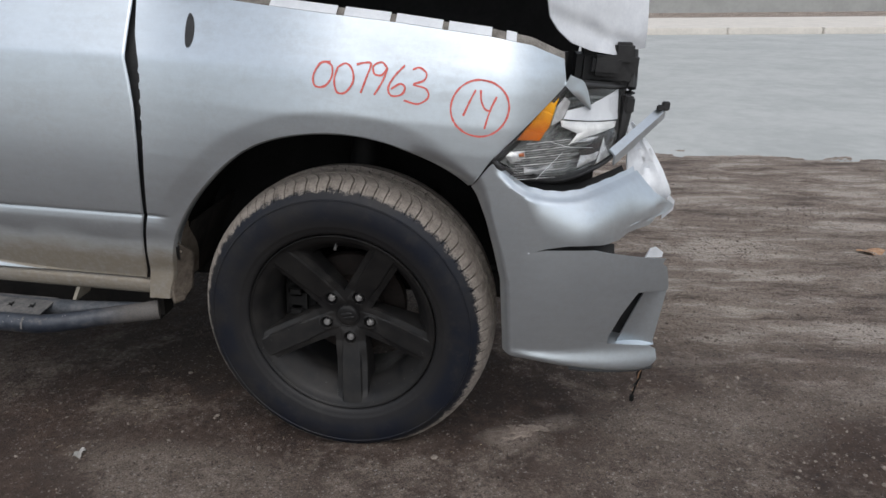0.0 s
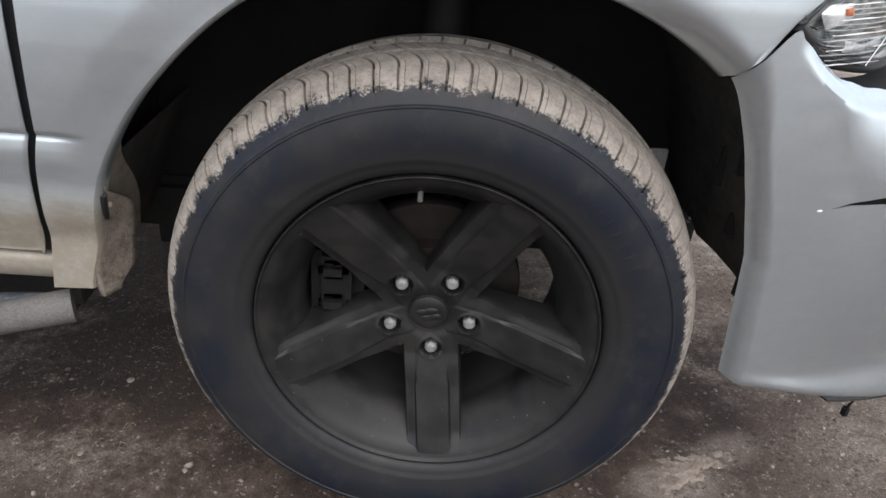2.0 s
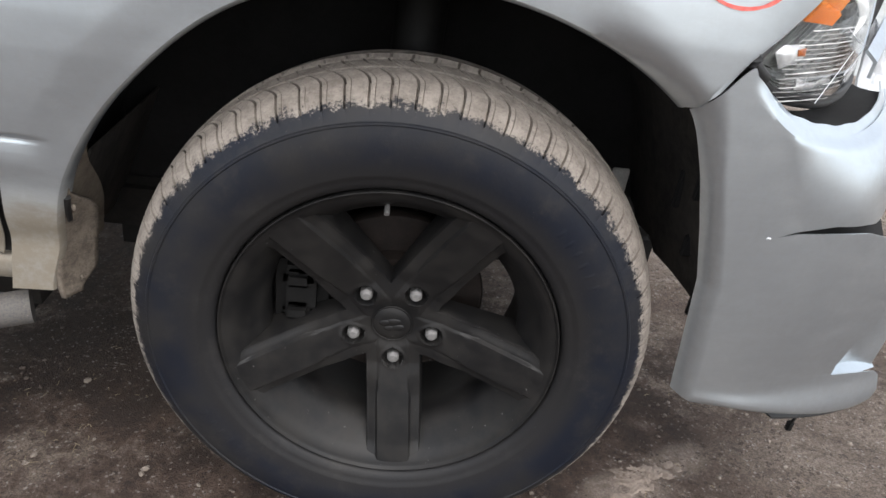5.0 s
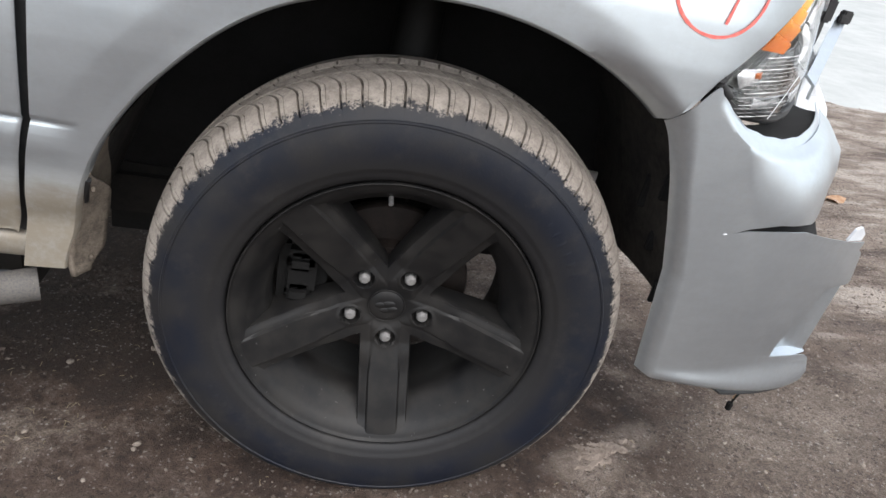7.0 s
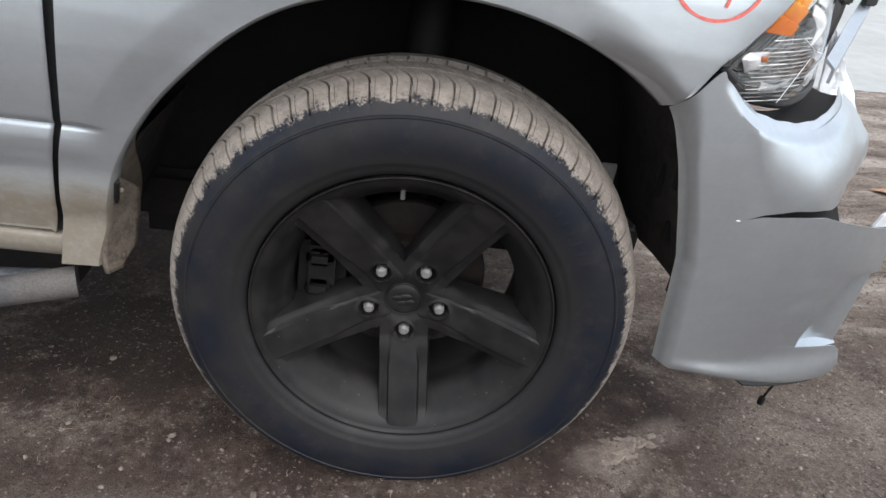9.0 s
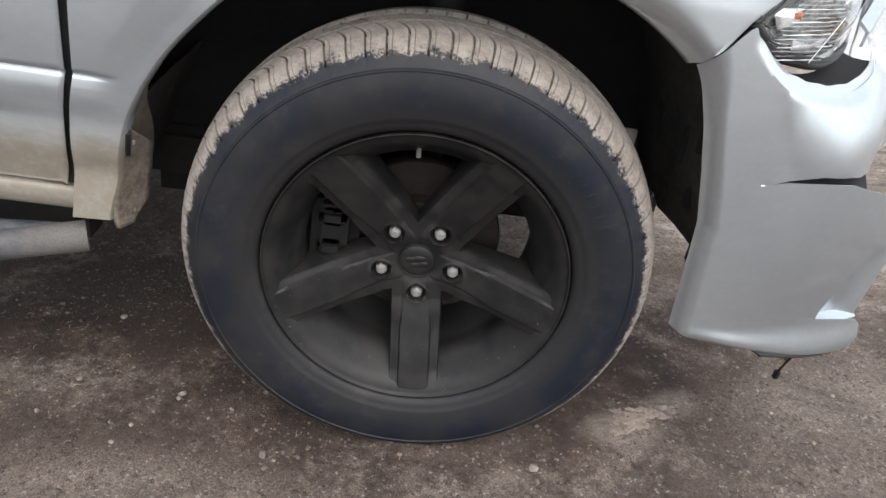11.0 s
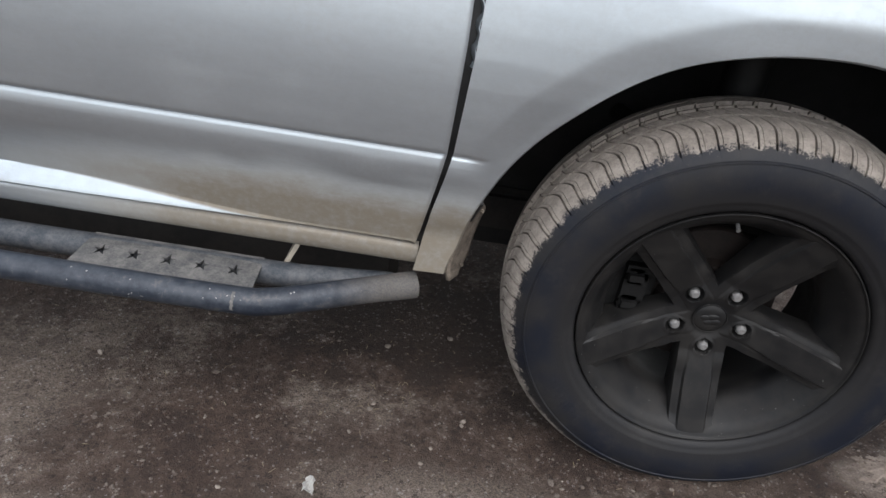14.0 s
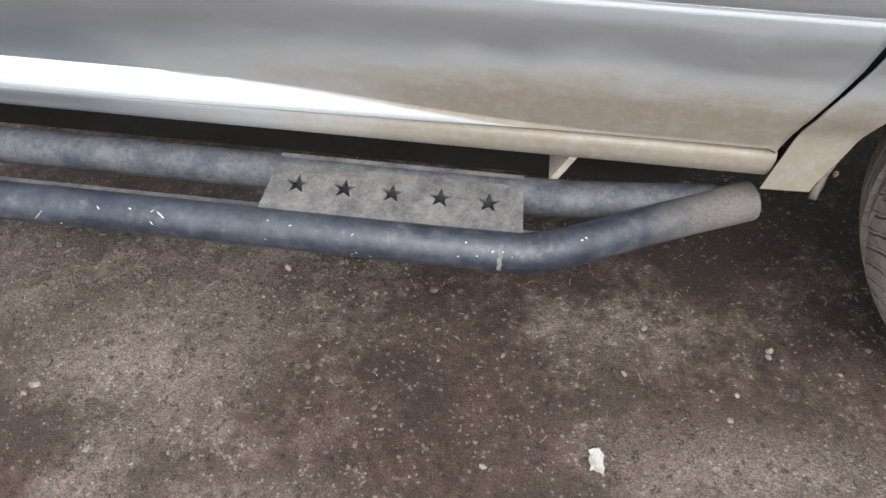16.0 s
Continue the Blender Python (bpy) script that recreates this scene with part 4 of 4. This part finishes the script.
def build_front_wreck():
    # hood: buckled sheet with its corner folded down
    fold_lo = [(.492, 1.315), (.505, 1.255), (.53, 1.222), (.57, 1.19), (.63, 1.168), (.70, 1.156), (.755, 1.160), (.80, 1.175), (.83, 1.19)]

    def corner(i, j):
        u = .492 + .305 * i / 44
        lo = table(fold_lo, u)
        k = j / 30
        w = lo + (1.50 - lo) * k
        p = Vector((u * 9, w * 9, 2))
        crease = .012 * abs(noise.noise(p * .7)) + .010 * abs(noise.noise(p * 1.7)) * smooth(1.30, 1.20, w) + .012 * smooth(.04, 0, abs(w - 1.225 + .35 * (u - .6)))
        return (u - .02 * k, .065 + .85 * (u - .492) + crease + .10 * k * k, w)
    # a paler silver than the body paint: sky brightness put into the colour
    hood = part("hood", sheet(corner, 44, 30), PALE, truck, "silver hood, buckled, its front corner folded down", solid=.003)

    def top(i, j):
        u = -.55 + 1.10 * i / 20
        return (u, .02 + 1.9 * j / 12, 1.345 + .12 * smooth(-.5, .4, u) + .05 * math.sin(j / 12 * 3.1))
    part("hood_underside", sheet(top, 20, 12), SHADE_BLACK, hood, "black underside of the raised hood", solid=.01)
    skin = lambda i, j: (top(i, j)[0], top(i, j)[1], top(i, j)[2] + .018 + .010 * smooth(2, 0, abs(j - 6)))
    part("hood_skin", sheet(skin, 20, 12), PAINT, hood, "silver outer skin of the raised hood", solid=.002)
    # black latch support and brackets
    t = bmesh.new()
    box(t, (.60, .26, 1.065), (.775, .40, 1.17), .02)
    box(t, (.64, .22, 1.10), (.72, .26, 1.155), .01)
    box(t, (.70, .25, 1.13), (.755, .34, 1.19), .008)
    part("radiator_support", t, DARK_PLASTIC, truck, "black plastic radiator support, broken")
    t = tube(bmesh.new(), spline([(.762, .30, 1.17), (.765, .29, 1.09), (.757, .265, 1.03), (.752, .25, .97), (.742, .24, .90)], 5), lambda k: .010 + .006 * math.sin(k * 3.1), 8)
    part("latch_strip", t, DARK_PLASTIC, truck, "black bent latch strip")
    t = bmesh.new()
    box(t, (.748, .235, 1.00), (.772, .27, 1.045), .004)
    part("latch_block", t, DARK_PLASTIC, truck)
    t = bmesh.new()
    box(t, (.35, .5, .62), (.72, 1.5, 1.06), .03)
    part("radiator", t, SHADE_BLACK, truck, "dark radiator core")
    # broken grille trim, sticking out
    a, b = Vector((.722, .135, .872)), Vector((.884, .345, .975))
    d = (b - a)
    t = sheet(lambda i, j: tuple(a + d * (i / 16) + Vector((0, 0, .040 * (j / 3) * (1 - .2 * i / 16))) + Vector((-.016, .012, .002)) * (j == 3)), 16, 3)
    trim = part("grille_trim", t, PAINT, truck, "broken silver grille trim sticking out", solid=.006)
    t = bmesh.new()
    box(t, (b.x - .012, b.y - .004, b.z + .022), (b.x + .010, b.y + .016, b.z + .048), .003)
    box(t, (b.x - .030, b.y - .02, b.z + .022), (b.x - .012, b.y - .006, b.z + .040), .003)
    tube(t, [a + d * .25 + Vector((-.016, .012, .030)), a + d * .98 + Vector((-.014, .010, .026))], .004, 6)
    part("trim_clip", t, DARK_PLASTIC, trim, "black clips")


build_front_wreck()

# ---------------------------------------------------------------- wheel


def build_wheel():
    wheel = new("front_wheel")
    wheel.parent = truck
    wheel.matrix_basis = pose(-.004, .002, .397, 0, 0, -4.3) @ pose(0, 0, 0, 0, -7, 0)
    tagged(wheel, "dark five-spoke alloy wheel with a dusty tyre")
    prof = [(.262, -.030), (.270, -.036), (.2748, -.040), (.2772, -.052), (.282, -.058), (.290, -.061), (.297, -.063), (.300, -.0655), (.304, -.066), (.320, -.0705), (.340, -.0725), (.360, -.0720), (.374, -.0685),
            (.3755, -.0700), (.378, -.0695), (.3795, -.066), (.388, -.0615), (.396, -.0555), (.403, -.049), (.4095, -.042), (.4148, -.033), (.4195, -.023), (.4230, -.011), (.4258, .001),
            (.4280, .014), (.4288, .0195), (.4225, .0205), (.4225, .0245), (.4296, .0255), (.4314, .040), (.4324, .0525), (.4250, .0540), (.4250, .0600), (.4330, .0625)]
    prof = prof + [(r, .144 - y) for r, y in prof[-2::-1]]
    pitches, marks = 80, (0, .24, .262, .284, .465, .492, .566, .593, .80)
    tau, n = math.tau, 80 * 9

    def pt(i, j):
        p, m = divmod(i, 9)
        r, y = prof[j]
        slant = 1.15 * smooth(-.02, .05, min(y, .144 - y)) + .32 * smooth(.02, .0625, min(y, .144 - y))
        th = (p + marks[m] + slant + .035 * math.sin(p * 2.4)) / pitches * tau
        if r > .394 and m in (5, 6) and -.058 < y < .183:
            r -= .009 * smooth(.394, .404, r)
        if r > .402 and m == 2 and -.05 < y < .17:
            r -= .0022
        x, z = r * math.cos(th), r * math.sin(th)
        # the tread is pressed flat on the ground
        c, s = math.cos(radians(7)), math.sin(radians(7))
        down = -(x * -s + z * c)                       # depth below the hub
        lim = .397 - .002
        if down > lim:
            push = down - lim
            x, z = x - s * push * 1.0, z + c * push
            y = y + (-.010 if y < .06 else .010) * smooth(0, .03, push)
        return (x, y, z)
    part("tyre", sheet(pt, n, len(prof) - 1, True), RUBBER, wheel, "worn tyre, blue-black sidewall and dust-grey tread")
    # moulded sidewall bars
    for k in range(12):
        k0 = (22 + 3.6 * k) if k < 6 else (202 + 3.9 * (k - 6))

        def bar(i, j, k0=k0):
            a, r = radians(k0 + 2.5 * i / 3), .322 + .030 * j / 3
            e = .0006 if 0 < i < 3 and 0 < j < 3 else -.001
            return (r * math.cos(a), table([(q, v) for q, v in prof[5:13]], r) - e, r * math.sin(a))
        part("sidewall_bar", sheet(bar, 3, 3), RUBBER, wheel)

    # rim: flange, dish and barrel as one turned form, with hub and spokes cast on
    rp = [(.270, -.030), (.2730, -.0420), (.2731, -.0515), (.2722, -.0535), (.2707, -.0538), (.2694, -.0525), (.2685, -.0492), (.2672, -.0480), (.2640, -.0468), (.2590, -.0440), (.2510, -.0385), (.2430, -.0270), (.2330, -.010), (.2220, .008), (.2140, .024), (.2120, .042), (.2150, .070), (.2200, .09), (.2240, .19), (.234, .20)]
    b = sheet(lambda i, j: (rp[j][0] * math.cos(i / 120 * tau), rp[j][1], rp[j][0] * math.sin(i / 120 * tau)), 120, len(rp) - 1, True)
    lugs = [(.06985 * math.cos(radians(-90 + 72 * k)), .06985 * math.sin(radians(-90 + 72 * k))) for k in range(5)]
    across = [0, .004, .008, .011, .014, .0165, .019, .022, .0255, .0275, .0290, .0302, .0314, .0330, .0365, .0400, .0440, .0462, .0474, .0482, .0484]
    rows, t36 = 100, math.tan(radians(36))

    def face(a, s):
        ca, sa = math.cos(a), math.sin(a)

        def pt(i, j):
            t = across[i]
            start = t / t36
            along = start + (math.sqrt(.2630 ** 2 - t * t) - start) * j / rows
            slope = .0118 - .0560 * max(0, (along - .082) / .176)
            y = slope + .0055 * smooth(.055, .034, math.hypot(along, t))
            step = smooth(.095, .15, along)
            edge = t + .0035 * (1 - step)
            y += (.0075 * smooth(.0275, .0314, edge) + .0035 * smooth(.0314, .0462, t)) * (.25 + .75 * step) * (1 - .75 * smooth(.225, .255, along))
            y += .006 * smooth(.0462, .0484, t)
            if i == len(across) - 1:
                y = .062
            x, z = along * ca - s * t * sa, along * sa + s * t * ca
            for lx, lz in lugs:
                q = math.hypot(x - lx, z - lz)
                y += .016 * smooth(.0185, .0150, q) - .0018 * smooth(.024, .0205, q) * smooth(.0165, .0195, q)
            return (x, y, z)
        return pt
    for k in range(5):
        for s in (1, -1):
            grid(b, face(radians(-90 + 72 * k), s), len(across) - 1, rows)
    bmesh.ops.remove_doubles(b, verts=b.verts, dist=.0004)
    bmesh.ops.recalc_face_normals(b, faces=b.faces)
    part("rim", b, RIM, wheel, "matt black five-spoke alloy rim with chips")
    for lx, lz in lugs:
        b = bmesh.new()
        bmesh.ops.create_cone(b, cap_ends=True, segments=6, radius1=.0118, radius2=.0112, depth=.018, matrix=pose(lx, .022, lz, 90, 0, 0))
        bmesh.ops.create_cone(b, cap_ends=True, segments=20, radius1=.0108, radius2=.0070, depth=.006, matrix=pose(lx, .0105, lz, 90, 0, 0))
        part("lug_nut", b, NUT, wheel, "worn grey steel lug nut", smooth=False, bevel=.0012)
    # cap with a shallow plain emblem
    b = sheet(lambda i, j: (.0315 * j / 12 * math.cos(i / 48 * tau), .0135 - .0045 * (1 - (j / 12) ** 4), .0315 * j / 12 * math.sin(i / 48 * tau)), 48, 12, True)
    cap = part("centre_cap", b, RIM, wheel, "black centre cap")
    b = sheet(lambda i, j: (.0335 * math.cos(i / 48 * tau) + .0014 * math.cos(j / 6 * tau) * math.cos(i / 48 * tau), .0140 + .0014 * math.sin(j / 6 * tau), .0335 * math.sin(i / 48 * tau) + .0014 * math.cos(j / 6 * tau) * math.sin(i / 48 * tau)), 48, 6, True)
    part("cap_ring", b, RIM, wheel)
    b = bmesh.new()
    for dx, dz, s in ((-.010, .004, .009), (.004, .006, .010), (.010, -.005, .009), (-.003, -.007, .008)):
        bmesh.ops.create_uvsphere(b, u_segments=12, v_segments=6, radius=s, matrix=pose(dx, .0095, dz) @ Matrix.Diagonal((1.3, .25, .7, 1)))
    part("cap_emblem", b, RIM, wheel)
    b = tube(bmesh.new(), [(.0, .012, .236), (0, -.002, .226), (0, -.016, .219)], .0042, 10)
    part("valve", b, NUT, wheel, "grey valve cap")
    return wheel


wheel = build_wheel()


def build_brake():
    b = bmesh.new()
    prof = [(.06, .075), (.09, .075), (.095, .10), (.160, .10), (.163, .104), (.163, .126), (.160, .13), (.06, .13)]
    grid(b, lambda i, j: (prof[j][0] * math.cos(i / 64 * math.tau) - .004, prof[j][1], .397 + prof[j][0] * math.sin(i / 64 * math.tau)), 64, 7, True)
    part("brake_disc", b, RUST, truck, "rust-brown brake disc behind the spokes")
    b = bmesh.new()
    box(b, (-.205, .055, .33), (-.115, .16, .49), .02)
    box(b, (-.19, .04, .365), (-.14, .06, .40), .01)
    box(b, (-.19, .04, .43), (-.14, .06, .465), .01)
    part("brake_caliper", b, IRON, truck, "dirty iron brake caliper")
    b = bmesh.new()
    box(b, (-.08, .14, .22), (.08, .40, .30), .03)
    tube(b, [(-.02, .2, .30), (.0, .30, .98)], .045)
    tube(b, [(0, .13, .40), (0, .60, .42)], .04)
    tube(b, [(-.02, .22, .60), (-.20, .46, .66)], .022)
    tube(b, [(.02, .22, .60), (.20, .46, .66)], .022)
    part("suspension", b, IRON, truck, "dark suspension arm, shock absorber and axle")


build_brake()

# ---------------------------------------------------------------- side step


def star(cx, cy, r, k=0.0):
    return [(cx + (r if i % 2 == 0 else r * .40) * math.cos(radians(90 + 36 * i + k)), cy + (r if i % 2 == 0 else r * .40) * math.sin(radians(90 + 36 * i + k))) for i in range(10)]


def build_step():
    step = new("side_step")
    step.parent = truck
    tagged(step, "two-tube black side step with star cut-outs, dusty and chipped")
    R = .028
    inner = spline([(-2.45, .048, .320), (-1.6, .048, .320), (-.95, .048, .320), (-.80, .054, .322), (-.66, .066, .325)], 6)
    outer = spline([(-2.45, -.060, .318), (-1.6, -.060, .318), (-1.0, -.060, .318), (-.90, -.052, .319), (-.83, -.026, .322), (-.755, .008, .326), (-.612, .070, .333)], 8)
    part("inner_tube", tube(bmesh.new(), inner, R, 20), STEP_WORN, step, "scuffed blue-black steel tube")
    part("outer_tube", tube(bmesh.new(), outer, lambda k: R + .002 * smooth(.9, 1, k), 20), STEP_PAINT, step, "scuffed blue-black steel tube with chips")
    # tread plates bridge the tubes, folded down over the outer one
    for x0, x1 in ((-1.298, -.930), (-2.30, -1.805)):
        wide = x1 - x0
        n = 5
        pitch = .0685
        c0 = (x0 + x1) / 2 - pitch * 2 - .003
        holes = [star(c0 + pitch * k, .004, .0175, 0) for k in range(n)]
        bm = flat([(x0 - .004, -.062), (x0, -.03), (x0 + .006, .062), (x1 - .004, .062), (x1, -.03), (x1 + .001, -.062)], holes, .004)
        bmesh.ops.triangulate(bm, faces=bm.faces)
        for v in bm.verts:
            x, y, z = v.co
            v.co = (x, y, .345 - .006 * smooth(.03, -.03, y) - .004 * smooth(-.05, -.062, y) + z)
        part("tread_plate", bm, STEP_DUST, step, "dusty step plate with five star cut-outs", smooth=False)
        # near-black sheet under the stars, standing in for the shade below them
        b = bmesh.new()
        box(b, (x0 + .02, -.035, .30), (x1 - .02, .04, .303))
        part("star_shade", b, SHADE_BLACK, step)
    # web between the tubes
    b = sheet(lambda i, j: (-2.45 + 1.62 * i / 30, -.045 + .045 * j / 3, .312 - .004 * j), 30, 3)
    part("step_web", b, STEP_DUST, step, "dusty lower web between the tubes", solid=.003)
    for x in (-.862, -1.80):
        b = bmesh.new()
        box(b, (x - .005, .07, .335), (x + .006, .15, .40))
        box(b, (x - .02, .10, .375), (x + .075, .18, .392), .003)
        for v in b.verts:
            if v.co.z < .36:
                v.co.x -= .03
        part("mounting_bracket", b, BRACKET, step, "pale muddy mounting bracket")
    # chips in the coating
    rng = random.Random(4)
    b = bmesh.new()
    for _ in range(70):
        x, a = rng.uniform(-2.2, -.66), rng.uniform(15, 150)
        c = Vector((x, table([(-.95, -.060), (-.90, -.052), (-.83, -.026), (-.755, .008), (-.612, .070)], x), table([(-.95, .318), (-.82, .322), (-.612, .333)], x)))
        n = Vector((0, -math.sin(radians(a)), math.cos(radians(a))))
        s, l = rng.uniform(.0005, .0014), rng.uniform(.0007, .0022) * (4 if rng.random() < .07 else 1)
        t = Vector((1, 0, 0)) * l + n.cross(Vector((1, 0, 0))) * rng.uniform(-1.2, 1.2) * l
        q = n.cross(t).normalized() * s
        o = c + n * (R + .0009)
        b.faces.new([b.verts.new(o + e) for e in (t + q * .4, q, -t + q * .3, -t * .8 - q, t * .7 - q)])
    tagged(part("paint_chips", b, WHITE, step, "pale chips in the coating", smooth=False), kind="stuff")
    b = sheet(lambda i, j: (-.960 + .006 * j / 2 + .001 * math.sin(i * 2), -.060 - (R + .001) * math.sin(radians(20 + i * 8)), .318 + (R + .001) * math.cos(radians(20 + i * 8))), 10, 2)
    part("weld_drip", b, STEP_DUST, step, "pale drip")


build_step()

# ---------------------------------------------------------------- loose things on the ground


ICO = bmesh.new()
bmesh.ops.create_icosphere(ICO, subdivisions=1, radius=1)
ICO.verts.index_update()
BALL, BALL_FACES = [v.co.copy() for v in ICO.verts], [[v.index for v in f.verts] for f in ICO.faces]
ICO.free()


def pebbles(name, rows, mat, rng):
    """Uneven pebbles lying on the dirt, as one mesh: rows of x, y, size."""
    n, g = len(rows), np.random.default_rng(rng.randrange(10 ** 6))
    ball = np.array([tuple(v) for v in BALL])
    x, y, s = np.array(rows, float).T
    z = np.array([ground_z(p, q) + ground_rough(p, q) for p, q, _ in rows])
    k = np.stack([g.uniform(.7, 1.35, n), g.uniform(.7, 1.35, n), g.uniform(.4, .8, n)], 1)
    p = ball[None] * k[:, None] * (s[:, None] * g.uniform(.78, 1.22, (n, len(ball))))[:, :, None]
    a = g.uniform(0, 6.3, n)[:, None]
    vs = np.stack([x[:, None] + p[..., 0] * np.cos(a) - p[..., 1] * np.sin(a), y[:, None] + p[..., 0] * np.sin(a) + p[..., 1] * np.cos(a), z[:, None] + p[..., 2] + s[:, None] * .2], -1).reshape(-1, 3)
    fs = (np.array(BALL_FACES)[None] + len(ball) * np.arange(n)[:, None, None]).reshape(-1, 3)
    me = bpy.data.meshes.new(name)
    me.from_pydata(vs.tolist(), [], fs.tolist())
    me.materials.append(mat)
    return new(name, me)


def build_ground_things():
    rng = random.Random(11)
    for mat, n, lo, hi in ((STONE, 17000, .0008, .0032), (CLOD, 30000, .0011, .0056)):
        rows = []
        for _ in range(n):
            x, y = rng.uniform(-2.3, 2.6), rng.uniform(-.75, 3.2)
            if mat is STONE and math.hypot(.8 * (x + .5), y - .36) < .42 and rng.random() < .8:
                continue
            if noise.noise(Vector((x * 2.2, y * 2.2, 5))) + .7 * noise.noise(Vector((x * 7, y * 7, 1))) + rng.uniform(-.4, .4) < (.12 if mat is STONE else -.1):
                continue
            rows.append((x, y, (lo + (hi - lo) * rng.random() ** 2.2) * (1.9 if rng.random() < .03 else 1)))
        o = pebbles("gravel", rows, mat, rng)
        tagged(o, "scattered small pale pebbles and grit" if mat is STONE else "scattered brown clods of dirt", "gravel", kind="stuff")
    rows = []
    while len(rows) < 3600:
        x, y = rng.uniform(.5, 4.2), rng.uniform(-.3, 4.1)
        if x + .5 * y > .9 and noise.noise(Vector((x * 1.1, y * 2.4, 9))) + rng.uniform(-.45, .45) > 0:
            rows.append((x, y, .002 + .0065 * rng.random() ** 3.5))
    tagged(pebbles("gravel", rows, STONE, rng), "loose grey gravel near the road edge", "gravel", kind="stuff")
    for x, y, s in ((-.563, -.09, .010), (-.693, .086, .010), (-.473, .06, .012), (-1.41, .17, .014), (.262, -.117, .013), (-1.80, -.15, .014), (-.69, .33, .011), (1.3, .6, .012), (-1.44, .09, .007), (-.52, .40, .012),
                    (-1.81, -.17, .010), (-1.84, -.22, .008), (-.70, .065, .009), (-.476, .047, .008), (-.544, -.04, .007), (-.97, -.22, .008), (-.77, -.256, .007), (-1.26, -.326, .008),
                    (-1.65, .033, .006), (-.36, .02, .007), (-.25, -.116, .008), (-.60, .137, .006), (-1.07, -.023, .006), (-.735, -.018, .008), (.142, -.096, .006), (-.005, -.088, .006),
                    (-.125, -.144, .006), (.682, .315, .009), (.70, .06, .008), (.92, .007, .010), (.867, .10, .008)):
        tagged(pebbles("pebble", [(x, y, s * .72)], STONE, rng), "small pale pebble on the dirt", "pebble", "pebbles on the dirt")
    # patch of dried mortar beside the tyre
    rim = spline([(x, y, 0) for x, y in ((.395, .05), (.408, .0), (.42, -.042), (.47, -.035), (.505, -.018), (.55, .01), (.567, .05), (.61, .055), (.655, .07), (.685, .12), (.68, .15), (.60, .14), (.53, .12), (.45, .09), (.395, .05))], 16)[:-1]
    ring = [(p.x + .003 * noise.fractal(p * 26, .6, 2.0, 4), p.y + .003 * noise.fractal(p * 26 + Vector((5, 0, 0)), .6, 2.0, 4)) for p in rim]
    cx, cy = sum(p[0] for p in ring) / len(ring), sum(p[1] for p in ring) / len(ring)

    def crust(i, j):
        x, y = cx + (ring[i][0] - cx) * j / 31, cy + (ring[i][1] - cy) * j / 31
        return (x, y, ground_z(x, y) + ground_rough(x, y) + .0034 * (1 - (j / 24) ** 2) - .0016 + .0026 * noise.fractal(Vector((x * 55, y * 55, 1)), .6, 2.0, 4))
    tagged(obj("mortar_patch", sheet(crust, len(ring), 24, True), PATCH), "pale tan patch of dried mortar on the dirt", "patch")
    # torn paper scrap
    z = ground_z(-.79, -.19)
    b = sheet(lambda i, j: (-.800 + .0055 * i + .002 * math.sin(j * 2), -.210 + .0075 * j + .003 * math.sin(i * 3), z + .006 + .006 * math.sin(i * 1.3 + j)), 4, 5)
    tagged(obj("paper_scrap", b, WHITE, solid=.001), "crumpled white paper scrap on the dirt", "paper")
    z = ground_z(2.37, 1.87)
    b = sheet(lambda i, j: (2.30 + .024 * i, 1.85 + .05 * (j - 1) * math.sin(i / 6 * 3.1), z + .012 + .012 * math.sin(i * 1.1 + j)), 6, 2)
    tagged(obj("dry_leaf", b, LEAF, solid=.001), "curled brown dry leaf on the dirt", "leaf")
    # bits of dry straw
    b = bmesh.new()
    for k in range(170):
        x, y, a, l = (rng.uniform(-2, 1.5) if k < 110 else rng.gauss(-.72, .16)), (rng.uniform(-.7, .7) if k < 110 else rng.gauss(.14, .15)), rng.uniform(0, 6.3), rng.uniform(.005, .018)
        z = ground_z(x, y) + ground_rough(x, y) + .004
        tube(b, [(x, y, z), (x + l * .5 * math.cos(a), y + l * .5 * math.sin(a), z + .002), (x + l * math.cos(a + .2), y + l * math.sin(a + .2), z)], .0006, 4, False)
    tagged(obj("straw", b, STRAW), "scattered bits of dry straw", "straw", kind="stuff")


build_ground_things()
